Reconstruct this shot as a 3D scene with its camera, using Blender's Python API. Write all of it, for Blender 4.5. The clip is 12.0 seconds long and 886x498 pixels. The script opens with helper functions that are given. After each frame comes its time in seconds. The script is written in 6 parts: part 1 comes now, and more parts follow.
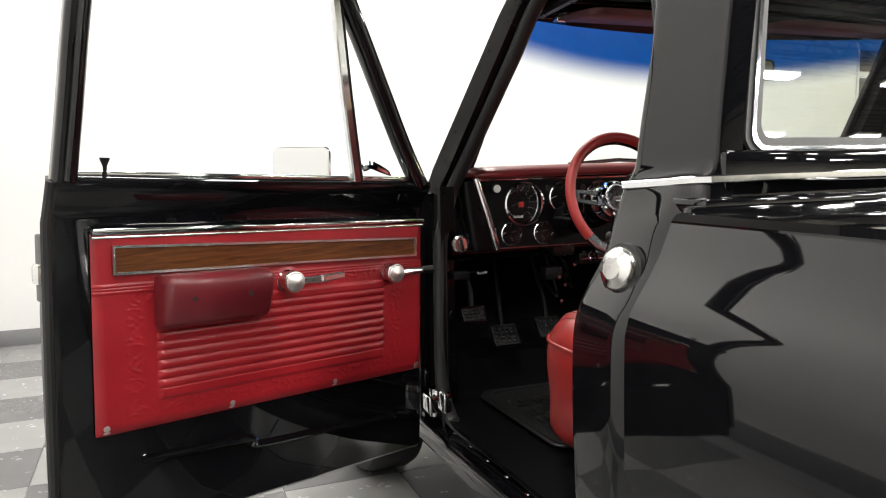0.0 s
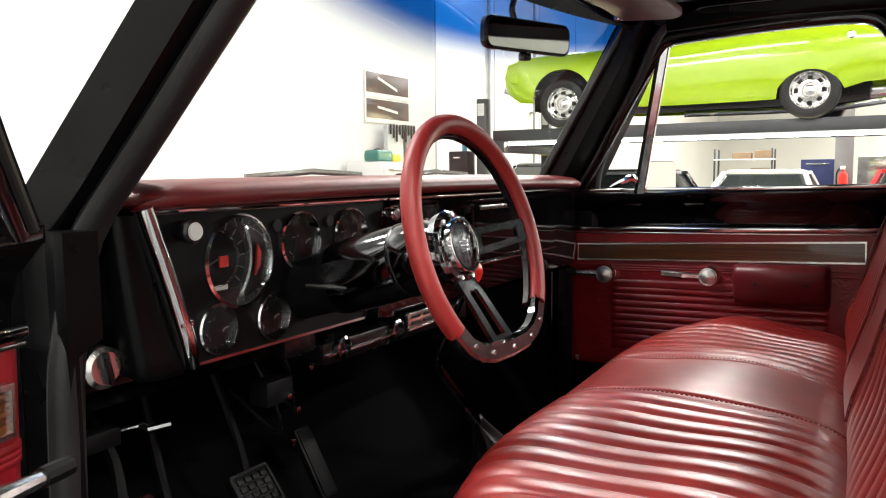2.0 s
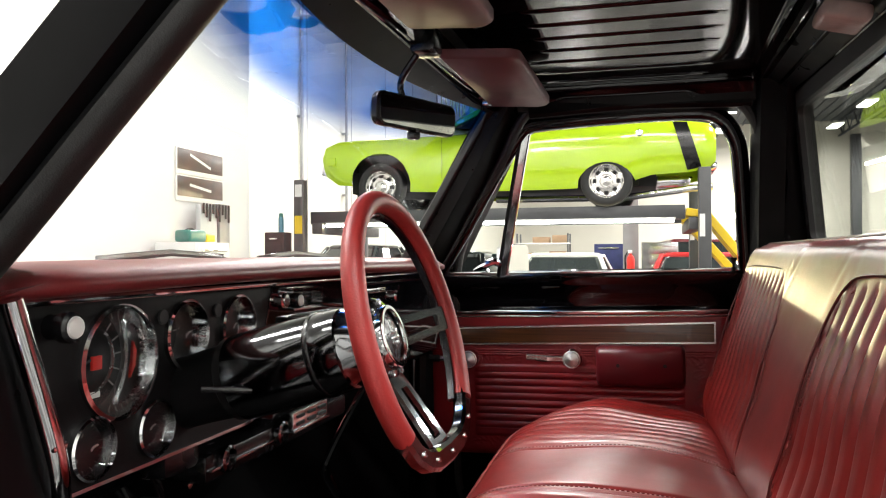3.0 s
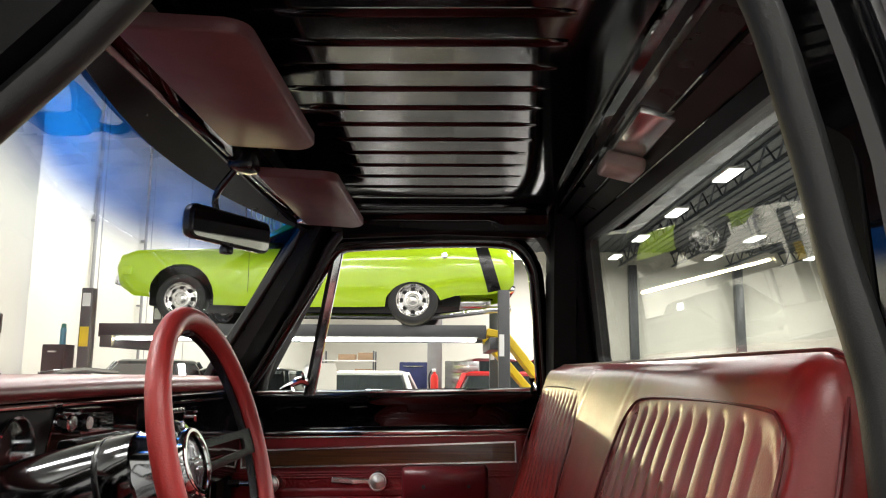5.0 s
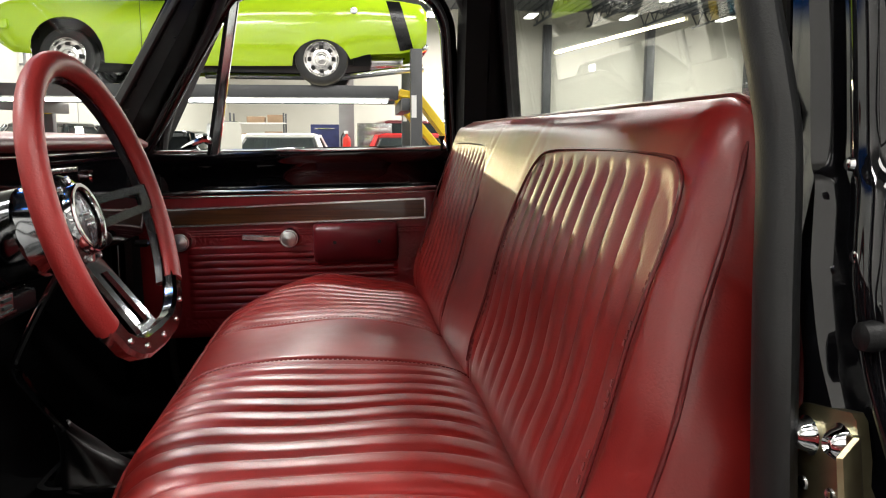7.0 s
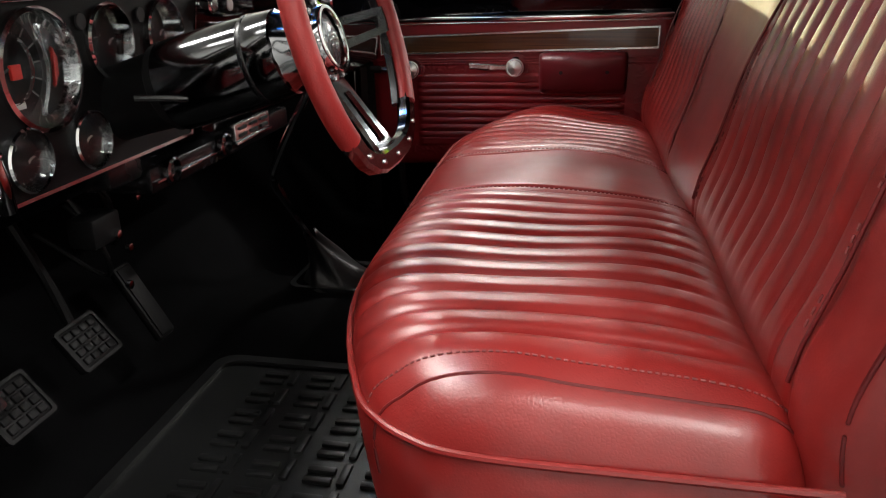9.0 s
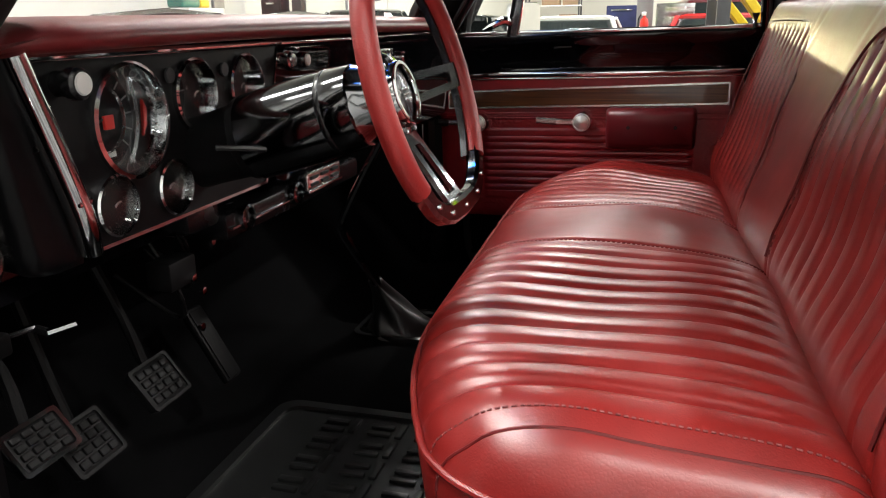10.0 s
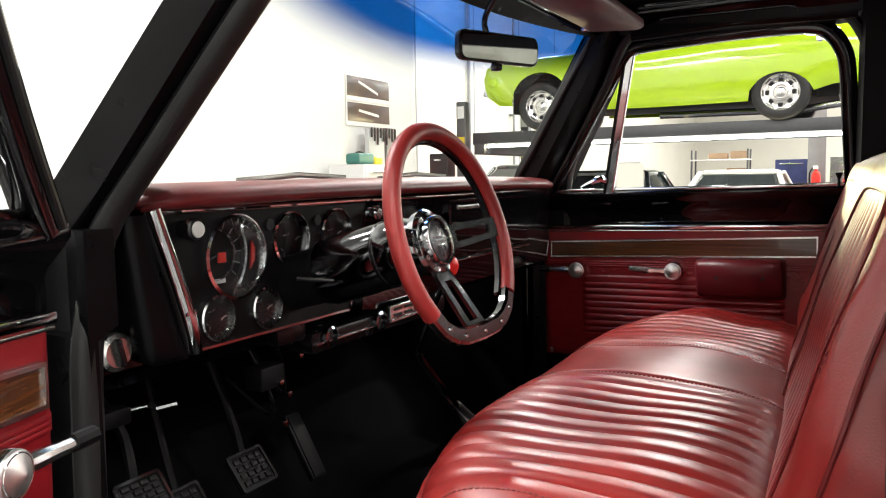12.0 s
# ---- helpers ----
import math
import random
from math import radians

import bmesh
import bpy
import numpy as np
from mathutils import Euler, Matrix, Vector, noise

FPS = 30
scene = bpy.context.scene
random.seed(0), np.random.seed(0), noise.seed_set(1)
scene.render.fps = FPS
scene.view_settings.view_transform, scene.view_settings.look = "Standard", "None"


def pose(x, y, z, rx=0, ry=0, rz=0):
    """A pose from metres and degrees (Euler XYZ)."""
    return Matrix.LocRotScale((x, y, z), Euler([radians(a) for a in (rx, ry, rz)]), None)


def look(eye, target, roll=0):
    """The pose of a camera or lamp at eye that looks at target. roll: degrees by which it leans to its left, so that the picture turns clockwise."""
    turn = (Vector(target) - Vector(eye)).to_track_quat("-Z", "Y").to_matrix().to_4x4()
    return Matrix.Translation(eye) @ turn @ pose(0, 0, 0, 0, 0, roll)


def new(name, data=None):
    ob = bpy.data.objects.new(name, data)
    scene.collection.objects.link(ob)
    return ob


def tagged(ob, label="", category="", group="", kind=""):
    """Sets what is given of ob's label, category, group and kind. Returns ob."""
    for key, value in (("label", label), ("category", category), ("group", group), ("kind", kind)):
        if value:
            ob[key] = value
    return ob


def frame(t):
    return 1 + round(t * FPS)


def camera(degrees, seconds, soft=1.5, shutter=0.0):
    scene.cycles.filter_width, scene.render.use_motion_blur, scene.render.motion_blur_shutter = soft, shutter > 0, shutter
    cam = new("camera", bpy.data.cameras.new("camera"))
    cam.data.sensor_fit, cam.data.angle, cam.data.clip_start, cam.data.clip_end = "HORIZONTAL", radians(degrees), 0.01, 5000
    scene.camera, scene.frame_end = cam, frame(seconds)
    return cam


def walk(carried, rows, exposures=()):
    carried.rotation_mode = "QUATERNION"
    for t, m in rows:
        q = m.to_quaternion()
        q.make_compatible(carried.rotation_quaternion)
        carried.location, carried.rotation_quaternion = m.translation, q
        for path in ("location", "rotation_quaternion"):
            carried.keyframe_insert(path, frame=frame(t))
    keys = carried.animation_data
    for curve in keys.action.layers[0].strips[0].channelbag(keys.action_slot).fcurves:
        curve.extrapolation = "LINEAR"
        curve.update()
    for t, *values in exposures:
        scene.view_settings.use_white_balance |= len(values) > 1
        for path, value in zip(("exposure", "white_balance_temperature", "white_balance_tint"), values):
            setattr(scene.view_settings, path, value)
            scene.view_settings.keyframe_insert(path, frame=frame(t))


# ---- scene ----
cam = camera(60.2, 12.0, soft=1.1)
PATH = [
    (0, (-1.632, -2.035, 1.216), (-0.918, -0.179, 1.002), -1.2),
    (0.5, (-1.552, -1.67, 1.206), (-0.662, 0.109, 1.003), -1.1),
    (1, (-1.485, -1.276, 1.212), (-0.317, 0.332, 0.994), -0.8),
    (1.5, (-1.414, -0.995, 1.214), (0.059, 0.337, 0.996), -0.8),
    (2, (-1.362, -0.776, 1.216), (0.366, 0.212, 1.025), -0.5),
    (2.5, (-1.337, -0.648, 1.217), (0.526, 0.073, 1.124), -0.4),
    (3, (-1.327, -0.59, 1.219), (0.602, -0.064, 1.238), -0.2),
    (3.5, (-1.334, -0.578, 1.222), (0.633, -0.239, 1.35), -0.1),
    (3.7, (-1.337, -0.579, 1.223), (0.633, -0.284, 1.401), -0.1),
    (5.3, (-1.346, -0.582, 1.223), (0.633, -0.611, 1.512), 0.5),
    (5.5, (-1.344, -0.583, 1.223), (0.639, -0.658, 1.468), 0.4),
    (6, (-1.331, -0.588, 1.22), (0.657, -0.766, 1.336), 0.3),
    (6.5, (-1.324, -0.59, 1.217), (0.663, -0.809, 1.162), 0.1),
    (7, (-1.313, -0.592, 1.21), (0.656, -0.787, 0.92), 0.1),
    (7.5, (-1.309, -0.59, 1.205), (0.625, -0.684, 0.707), 0.0),
    (7.7, (-1.311, -0.588, 1.202), (0.607, -0.622, 0.635), -0.0),
    (9.3, (-1.322, -0.584, 1.2), (0.511, -0.159, 0.522), -0.9),
    (9.5, (-1.323, -0.582, 1.199), (0.51, -0.124, 0.543), -0.9),
    (10, (-1.327, -0.58, 1.202), (0.517, -0.057, 0.633), -0.9),
    (10.5, (-1.332, -0.577, 1.206), (0.527, 0.013, 0.767), -0.8),
    (11, (-1.339, -0.576, 1.21), (0.531, 0.067, 0.909), -0.8),
    (11.5, (-1.365, -0.628, 1.214), (0.507, 0.052, 1.031), -0.6),
    (12, (-1.459, -0.838, 1.216), (0.292, 0.109, 1.03), -0.9),
]
walk(cam, [(t, look(eye, target, roll)) for t, eye, target, roll in PATH], ((0, 0.15), (1.5, 0.3), (2.5, 0.44), (3.5, 0.22), (5.5, 0.02), (6.5, 0.1), (7.5, 0.06), (9.5, 0.07), (10.5, 0.3), (11.2, 0.45), (12, 0.34)))

# ---- world and light ----
world = bpy.data.worlds.new("hall_air")
scene.world = world
world.use_nodes = True
world.node_tree.nodes["Background"].inputs[0].default_value = (0.9, 0.95, 1.0, 1)
world.node_tree.nodes["Background"].inputs[1].default_value = 0.02


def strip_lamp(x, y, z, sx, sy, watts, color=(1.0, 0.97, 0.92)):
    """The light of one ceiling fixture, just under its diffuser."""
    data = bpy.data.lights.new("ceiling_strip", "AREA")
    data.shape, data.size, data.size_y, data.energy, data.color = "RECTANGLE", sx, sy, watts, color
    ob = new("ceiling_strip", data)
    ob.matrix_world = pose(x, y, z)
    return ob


# Assumed overhead strips, none in view; powers set to light truck and walls.
ASSUMED_LAMPS = [(-1.9, 1.6, 4.6), (-0.1, 2.4, 4.6), (3.6, 1.4, 4.6), (-1.9, -2.3, 4.6), (0.9, -3.6, 4.6), (3.6, -1.4, 4.6)]
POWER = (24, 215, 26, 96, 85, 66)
for (lx, ly, lz), watts in zip(ASSUMED_LAMPS, POWER):
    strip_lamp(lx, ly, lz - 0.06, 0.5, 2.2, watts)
HALL_LAMPS = [(14.0 + 4.9 * i, y, 6.6) for y in (-3.5, -8.0, -12.5, -17.1) for i in range(5)] + [(10.5, 1.0, 6.6), (11.5, 4.6, 6.6), (18.0, 3.5, 6.6), (26.0, 2.0, 6.6), (7.0, -4.5, 6.6), (3.0, -9.0, 6.6), (8.5, -10.5, 6.6)]
for lx, ly, lz in HALL_LAMPS:
    strip_lamp(lx, ly, lz - 0.06, 1.3, 0.4, 480)

# the LED tube under the lift's runway, shining towards the truck
tube_light = bpy.data.lights.new("runway_tube", "AREA")
tube_light.shape, tube_light.size, tube_light.size_y, tube_light.energy, tube_light.color = "RECTANGLE", 0.03, 4.1, 58, (1.0, 0.84, 0.42)
new("runway_tube", tube_light).matrix_world = pose(7.372, 1.22, 1.60, 0, 90, 0)


# ---- materials ----
def shader(name, color, rough=0.5, metal=0.0, coat=0.0, vary=0.0, vscale=6.0, bump=0.0, bscale=200.0, rvary=0.0, color2=None, spec=0.5):
    """A principled surface with mottling at one scale and fine relief at another."""
    m = bpy.data.materials.new(name)
    m.use_nodes = True
    nt = m.node_tree
    b = nt.nodes["Principled BSDF"]
    b.inputs["Base Color"].default_value = (*color, 1)
    b.inputs["Roughness"].default_value = rough
    b.inputs["Metallic"].default_value = metal
    b.inputs["Coat Weight"].default_value = coat
    b.inputs["Coat Roughness"].default_value = 0.03
    b.inputs["Specular IOR Level"].default_value = spec
    co = nt.nodes.new("ShaderNodeTexCoord")
    if vary:
        n = nt.nodes.new("ShaderNodeTexNoise")
        n.inputs["Scale"].default_value, n.inputs["Detail"].default_value = vscale, 6
        nt.links.new(co.outputs["Object"], n.inputs["Vector"])
        r = nt.nodes.new("ShaderNodeValToRGB")
        c2 = color2 or tuple(c * (1 - vary) for c in color)
        r.color_ramp.elements[0].position, r.color_ramp.elements[0].color = 0.3, (*c2, 1)
        r.color_ramp.elements[1].position, r.color_ramp.elements[1].color = 0.7, (*color, 1)
        nt.links.new(n.outputs["Fac"], r.inputs["Fac"])
        nt.links.new(r.outputs["Color"], b.inputs["Base Color"])
    if rvary:
        n2 = nt.nodes.new("ShaderNodeTexNoise")
        n2.inputs["Scale"].default_value, n2.inputs["Detail"].default_value = vscale * 3, 4
        nt.links.new(co.outputs["Object"], n2.inputs["Vector"])
        mr = nt.nodes.new("ShaderNodeMapRange")
        mr.inputs["To Min"].default_value, mr.inputs["To Max"].default_value = max(0.0, rough - rvary), rough + rvary
        nt.links.new(n2.outputs["Fac"], mr.inputs["Value"])
        nt.links.new(mr.outputs["Result"], b.inputs["Roughness"])
    if bump:
        n3 = nt.nodes.new("ShaderNodeTexNoise")
        n3.inputs["Scale"].default_value, n3.inputs["Detail"].default_value = bscale, 3
        nt.links.new(co.outputs["Object"], n3.inputs["Vector"])
        bp = nt.nodes.new("ShaderNodeBump")
        bp.inputs["Strength"].default_value, bp.inputs["Distance"].default_value = bump, 0.002
        nt.links.new(n3.outputs["Fac"], bp.inputs["Height"])
        nt.links.new(bp.outputs["Normal"], b.inputs["Normal"])
    return m


def leather(name, color, dark, rough, spec=0.5, grain=0.26, coat=0.0):
    """Grained hide: cell-shaped creases, mottled dye and uneven gloss."""
    m = shader(name, color, rough, coat=coat, vary=0.3, vscale=9.0, rvary=0.06, color2=dark, spec=spec)
    nt = m.node_tree
    b = nt.nodes["Principled BSDF"]
    co = nt.nodes.new("ShaderNodeTexCoord")
    b.inputs["Coat Roughness"].default_value = 0.30
    v = nt.nodes.new("ShaderNodeTexVoronoi")
    v.feature, v.inputs["Scale"].default_value = "DISTANCE_TO_EDGE", 260
    n = nt.nodes.new("ShaderNodeTexNoise")
    n.inputs["Scale"].default_value, n.inputs["Detail"].default_value = 38, 5
    add = nt.nodes.new("ShaderNodeMath")
    add.operation = "MULTIPLY_ADD"
    add.inputs[1].default_value = 0.9
    bp = nt.nodes.new("ShaderNodeBump")
    bp.inputs["Strength"].default_value, bp.inputs["Distance"].default_value = grain, 0.0012
    nt.links.new(co.outputs["Object"], v.inputs["Vector"])
    nt.links.new(co.outputs["Object"], n.inputs["Vector"])
    nt.links.new(v.outputs["Distance"], add.inputs[0])
    nt.links.new(n.outputs["Fac"], add.inputs[2])
    nt.links.new(add.outputs[0], bp.inputs["Height"])
    nt.links.new(bp.outputs["Normal"], b.inputs["Normal"])
    return m


def pane(name, tint, gloss=1.0, band=None):
    """Clear glass that lets light straight through, with Fresnel gloss; band: (z from, z to, colour) of a sunshade strip."""
    m = bpy.data.materials.new(name)
    m.use_nodes = True
    nt = m.node_tree
    nt.nodes.remove(nt.nodes["Principled BSDF"])
    out = nt.nodes["Material Output"]
    tr, gl, mix, fr = (nt.nodes.new("ShaderNode" + k) for k in ("BsdfTransparent", "BsdfGlossy", "MixShader", "LayerWeight"))
    tr.inputs["Color"].default_value = (*tint, 1)
    gl.inputs["Roughness"].default_value = 0.0
    fr.inputs["Blend"].default_value = 0.5
    pw, mu = nt.nodes.new("ShaderNodeMath"), nt.nodes.new("ShaderNodeMath")
    pw.operation, pw.inputs[1].default_value = "POWER", 5.0
    mu.operation, mu.use_clamp = "MULTIPLY_ADD", True
    mu.inputs[1].default_value, mu.inputs[2].default_value = 0.95, 0.045 * gloss
    nt.links.new(fr.outputs["Facing"], pw.inputs[0])
    nt.links.new(pw.outputs[0], mu.inputs[0])
    f = mu.outputs[0]
    if band:
        co, sp, mr, mx = (nt.nodes.new("ShaderNode" + k) for k in ("TexCoord", "SeparateXYZ", "MapRange", "Mix"))
        mx.data_type = "RGBA"
        mr.interpolation_type = "SMOOTHSTEP"
        nt.links.new(co.outputs["Object"], sp.inputs[0])
        sq, dip = nt.nodes.new("ShaderNodeMath"), nt.nodes.new("ShaderNodeMath")
        sq.operation, dip.operation, dip.inputs[1].default_value = "MULTIPLY", "MULTIPLY_ADD", -0.10
        nt.links.new(sp.outputs["X"], sq.inputs[0])
        nt.links.new(sp.outputs["X"], sq.inputs[1])
        nt.links.new(sq.outputs[0], dip.inputs[0])
        nt.links.new(sp.outputs["Z"], dip.inputs[2])
        nt.links.new(dip.outputs[0], mr.inputs["Value"])
        mr.inputs["From Min"].default_value, mr.inputs["From Max"].default_value = band[0], band[1]
        nt.links.new(mr.outputs["Result"], mx.inputs["Factor"])
        mx.inputs[6].default_value, mx.inputs[7].default_value = (*tint, 1), (*band[2], 1)
        nt.links.new(mx.outputs[2], tr.inputs["Color"])
    nt.links.new(f, mix.inputs[0])
    nt.links.new(tr.outputs[0], mix.inputs[1])
    nt.links.new(gl.outputs[0], mix.inputs[2])
    nt.links.new(mix.outputs[0], out.inputs[0])
    return m


def glow(name, color, strength):
    m = bpy.data.materials.new(name)
    m.use_nodes = True
    b = m.node_tree.nodes["Principled BSDF"]
    b.inputs["Base Color"].default_value = (0.8, 0.8, 0.8, 1)
    b.inputs["Emission Color"].default_value = (*color, 1)
    b.inputs["Emission Strength"].default_value = strength
    return m


def woodgrain(name, light, dark):
    m = shader(name, light, 0.22, coat=0.6)
    nt = m.node_tree
    co, mp, n, r = (nt.nodes.new("ShaderNode" + k) for k in ("TexCoord", "Mapping", "TexNoise", "ValToRGB"))
    mp.inputs["Scale"].default_value = (8, 2.5, 140)
    n.inputs["Scale"].default_value, n.inputs["Detail"].default_value, n.inputs["Distortion"].default_value = 1.3, 8, 0.8
    r.color_ramp.elements[0].position, r.color_ramp.elements[0].color = 0.3, (*dark, 1)
    r.color_ramp.elements[1].position, r.color_ramp.elements[1].color = 0.75, (*light, 1)
    nt.links.new(co.outputs["Object"], mp.inputs[0])
    nt.links.new(mp.outputs[0], n.inputs["Vector"])
    nt.links.new(n.outputs["Fac"], r.inputs["Fac"])
    nt.links.new(r.outputs["Color"], nt.nodes["Principled BSDF"].inputs["Base Color"])
    return m


BLACK = shader("black_gloss_paint", (0.004, 0.004, 0.005), 0.03, rvary=0.012, vscale=2.0, vary=0.3, spec=0.55)
LINER = shader("black_liner_paint", (0.004, 0.004, 0.005), 0.08, rvary=0.03, vscale=2.0, vary=0.3, spec=0.32)
BLACK_TRIM = shader("black_trim_paint", (0.006, 0.006, 0.007), 0.26, rvary=0.06, vscale=5, vary=0.3, bump=0.04, bscale=400)
BLACK_MATT = shader("matt_black_panel", (0.004, 0.004, 0.0045), 0.55, vary=0.3, vscale=20, bump=0.1, bscale=700, spec=0.14)
CARPET = shader("black_floor_covering", (0.0025, 0.0025, 0.003), 0.9, vary=0.4, vscale=30, bump=0.3, bscale=900, spec=0.06)
MATRUBBER = shader("mat_rubber", (0.012, 0.0125, 0.013), 0.38, vary=0.3, vscale=14, bump=0.15, bscale=500, spec=0.5)
RUBBER = shader("black_rubber", (0.005, 0.005, 0.0055), 0.46, vary=0.3, vscale=14, bump=0.2, bscale=500, spec=0.2)
# Rubber greyed for the bright wall that its outer face catches.
GASKET = shader("gasket_lit_grey", (0.07, 0.07, 0.07), 0.45, vary=0.3, vscale=30, bump=0.1, bscale=300)
DULL = shader("dull_black_paint", (0.003, 0.003, 0.0035), 0.3, vary=0.3, vscale=8, rvary=0.08, spec=0.16)
SEAL = shader("grey_rubber_seal", (0.010, 0.0105, 0.011), 0.5, vary=0.25, vscale=25, bump=0.15, bscale=600)
COLUMN = shader("black_column_paint", (0.14, 0.14, 0.145), 0.11, metal=1.0, rvary=0.02, vscale=4, vary=0.2)
# Chrome with a darkened colour, so that it mirrors less.
DARKCHROME = shader("dark_chrome", (0.30, 0.31, 0.32), 0.10, metal=1.0, rvary=0.04, vscale=15, vary=0.15)
CHROME = shader("chrome", (0.78, 0.79, 0.80), 0.07, metal=1.0, rvary=0.04, vscale=15, vary=0.12)
BLACKCHROME = shader("black_chrome", (0.16, 0.165, 0.17), 0.09, metal=1.0, rvary=0.04, vscale=15, vary=0.2)
STEEL = shader("zinc_plated_steel", (0.45, 0.41, 0.25), 0.38, metal=1.0, vary=0.25, vscale=40, rvary=0.1)
LEATHER = leather("red_leather", (0.265, 0.014, 0.012), (0.19, 0.010, 0.009), 0.36, 0.62, 0.18, 0.22)
VINYL = leather("red_door_vinyl", (0.275, 0.010, 0.015), (0.215, 0.007, 0.012), 0.32)
ARMVINYL = leather("maroon_armrest_vinyl", (0.125, 0.010, 0.015), (0.095, 0.007, 0.011), 0.36)
PADVINYL = leather("red_dash_vinyl", (0.17, 0.015, 0.017), (0.13, 0.011, 0.013), 0.42)
GRIP = leather("red_wheel_leather", (0.31, 0.022, 0.020), (0.25, 0.015, 0.014), 0.46)
PIPING = shader("dark_red_piping", (0.14, 0.011, 0.012), 0.4, vary=0.3, vscale=60, bump=0.1)
THREAD = shader("red_thread", (0.22, 0.05, 0.05), 0.7, vary=0.3, vscale=90)
VISOR = leather("maroon_visor_vinyl", (0.16, 0.055, 0.058), (0.12, 0.04, 0.044), 0.5)
WOOD = woodgrain("walnut_veneer", (0.13, 0.045, 0.014), (0.05, 0.018, 0.007))
CLEAR = pane("clear_glass", (0.96, 0.98, 0.97))
SHADED = pane("windscreen_glass", (0.95, 0.98, 0.97), band=(1.435, 1.525, (0.004, 0.068, 0.30)))
REARGLASS = pane("rear_glass", (0.90, 0.92, 0.90), gloss=2.2)
MIRROR = shader("mirror_glass", (0.72, 0.73, 0.73), 0.02, metal=1.0)
REDBALL = shader("red_shift_knob", (0.65, 0.02, 0.015), 0.2, coat=0.6, vary=0.1)
REDMARK = shader("red_gauge_mark", (0.7, 0.03, 0.02), 0.5, vary=0.1)
DIAL = shader("charcoal_dial", (0.012, 0.012, 0.013), 0.4, vary=0.3, vscale=60, spec=0.12)
SILVER = shader("brushed_silver", (0.5, 0.5, 0.5), 0.25, metal=1.0, vary=0.2, vscale=50, rvary=0.1)
SPUN = shader("spun_aluminium", (0.88, 0.86, 0.83), 0.42, metal=1.0, vary=0.2, vscale=90, rvary=0.08)
ALLOY = shader("bright_anodised_trim", (0.80, 0.79, 0.77), 0.24, metal=1.0, vary=0.1, vscale=30, rvary=0.06)
DIALMARK = shader("faded_dial_print", (0.16, 0.16, 0.155), 0.6, vary=0.1)
WHITEMARK = shader("white_print", (0.6, 0.6, 0.58), 0.6, vary=0.1)
LENS = pane("gauge_lens", (0.9, 0.92, 0.92), gloss=0.9)
LAMPLENS = shader("frosted_lamp_lens", (0.55, 0.45, 0.40), 0.25, vary=0.25, vscale=30, bump=0.3, bscale=120)
WALLPAINT = shader("white_wall_paint", (0.63, 0.63, 0.625), 0.6, vary=0.04, vscale=0.8, bump=0.06, bscale=90)
HALLPAINT = shader("cream_wall_paint", (0.56, 0.545, 0.475), 0.6, vary=0.10, vscale=0.6, bump=0.08, bscale=60)
TILE_W = shader("light_floor_tile", (0.24, 0.24, 0.237), 0.25, vary=0.16, vscale=5, rvary=0.08, bump=0.05, bscale=60)
TILE_G = shader("grey_floor_tile", (0.105, 0.105, 0.107), 0.25, vary=0.2, vscale=5, rvary=0.08, bump=0.05, bscale=60)
CONCRETE = shader("polished_concrete", (0.22, 0.215, 0.20), 0.35, vary=0.25, vscale=1.2, rvary=0.1, bump=0.05, bscale=40)
GREYBASE = shader("grey_skirting", (0.22, 0.22, 0.225), 0.4, vary=0.15, vscale=4)
STEELGREY = shader("grey_steel_paint", (0.055, 0.058, 0.062), 0.4, vary=0.25, vscale=5, rvary=0.08)
TRUSSPAINT = shader("blue_grey_truss_paint", (0.045, 0.055, 0.075), 0.5, vary=0.3, vscale=4)
ROOFDECK = shader("dark_roof_deck", (0.10, 0.105, 0.11), 0.6, vary=0.3, vscale=2)
LIME = shader("lime_green_paint", (0.43, 0.65, 0.016), 0.18, coat=0.9, vary=0.05, vscale=2)
TYRE = shader("tyre_rubber", (0.014, 0.014, 0.015), 0.6, vary=0.35, vscale=18, bump=0.3, bscale=160)
WHITEPAINT = shader("white_car_paint", (0.68, 0.68, 0.66), 0.2, coat=0.7, vary=0.05)
REDPAINT = shader("red_car_paint", (0.42, 0.02, 0.02), 0.2, coat=0.7, vary=0.08)
DARKPAINT = shader("dark_green_car_paint", (0.012, 0.022, 0.024), 0.15, coat=0.9, vary=0.2)
YELLOW = shader("yellow_ramp_paint", (0.72, 0.50, 0.01), 0.4, vary=0.15, vscale=6)
BLUE = shader("blue_fabric", (0.015, 0.022, 0.09), 0.8, vary=0.3, vscale=8)
DARKGLASS = shader("dark_car_glass", (0.02, 0.025, 0.025), 0.04, vary=0.3, spec=0.8)
UNDER = shader("underbody_black", (0.01, 0.01, 0.011), 0.75, vary=0.3)
POSTERPAPER = shader("poster_paper", (0.7, 0.7, 0.69), 0.5, vary=0.05)
POSTERDARK = shader("poster_dark_print", (0.05, 0.045, 0.05), 0.3, vary=0.7, vscale=7, color2=(0.11, 0.07, 0.06))
TEAL = shader("teal_plastic", (0.01, 0.16, 0.13), 0.4, vary=0.2)
BOXBROWN = shader("cardboard", (0.30, 0.20, 0.12), 0.8, vary=0.25, vscale=5)
EXTRED = shader("extinguisher_red", (0.5, 0.02, 0.015), 0.3, coat=0.4, vary=0.1)
FIXTURE = glow("lamp_diffuser", (1.0, 0.97, 0.92), 9.0)
TUBE = glow("led_tube", (1.0, 1.0, 0.98), 14.0)


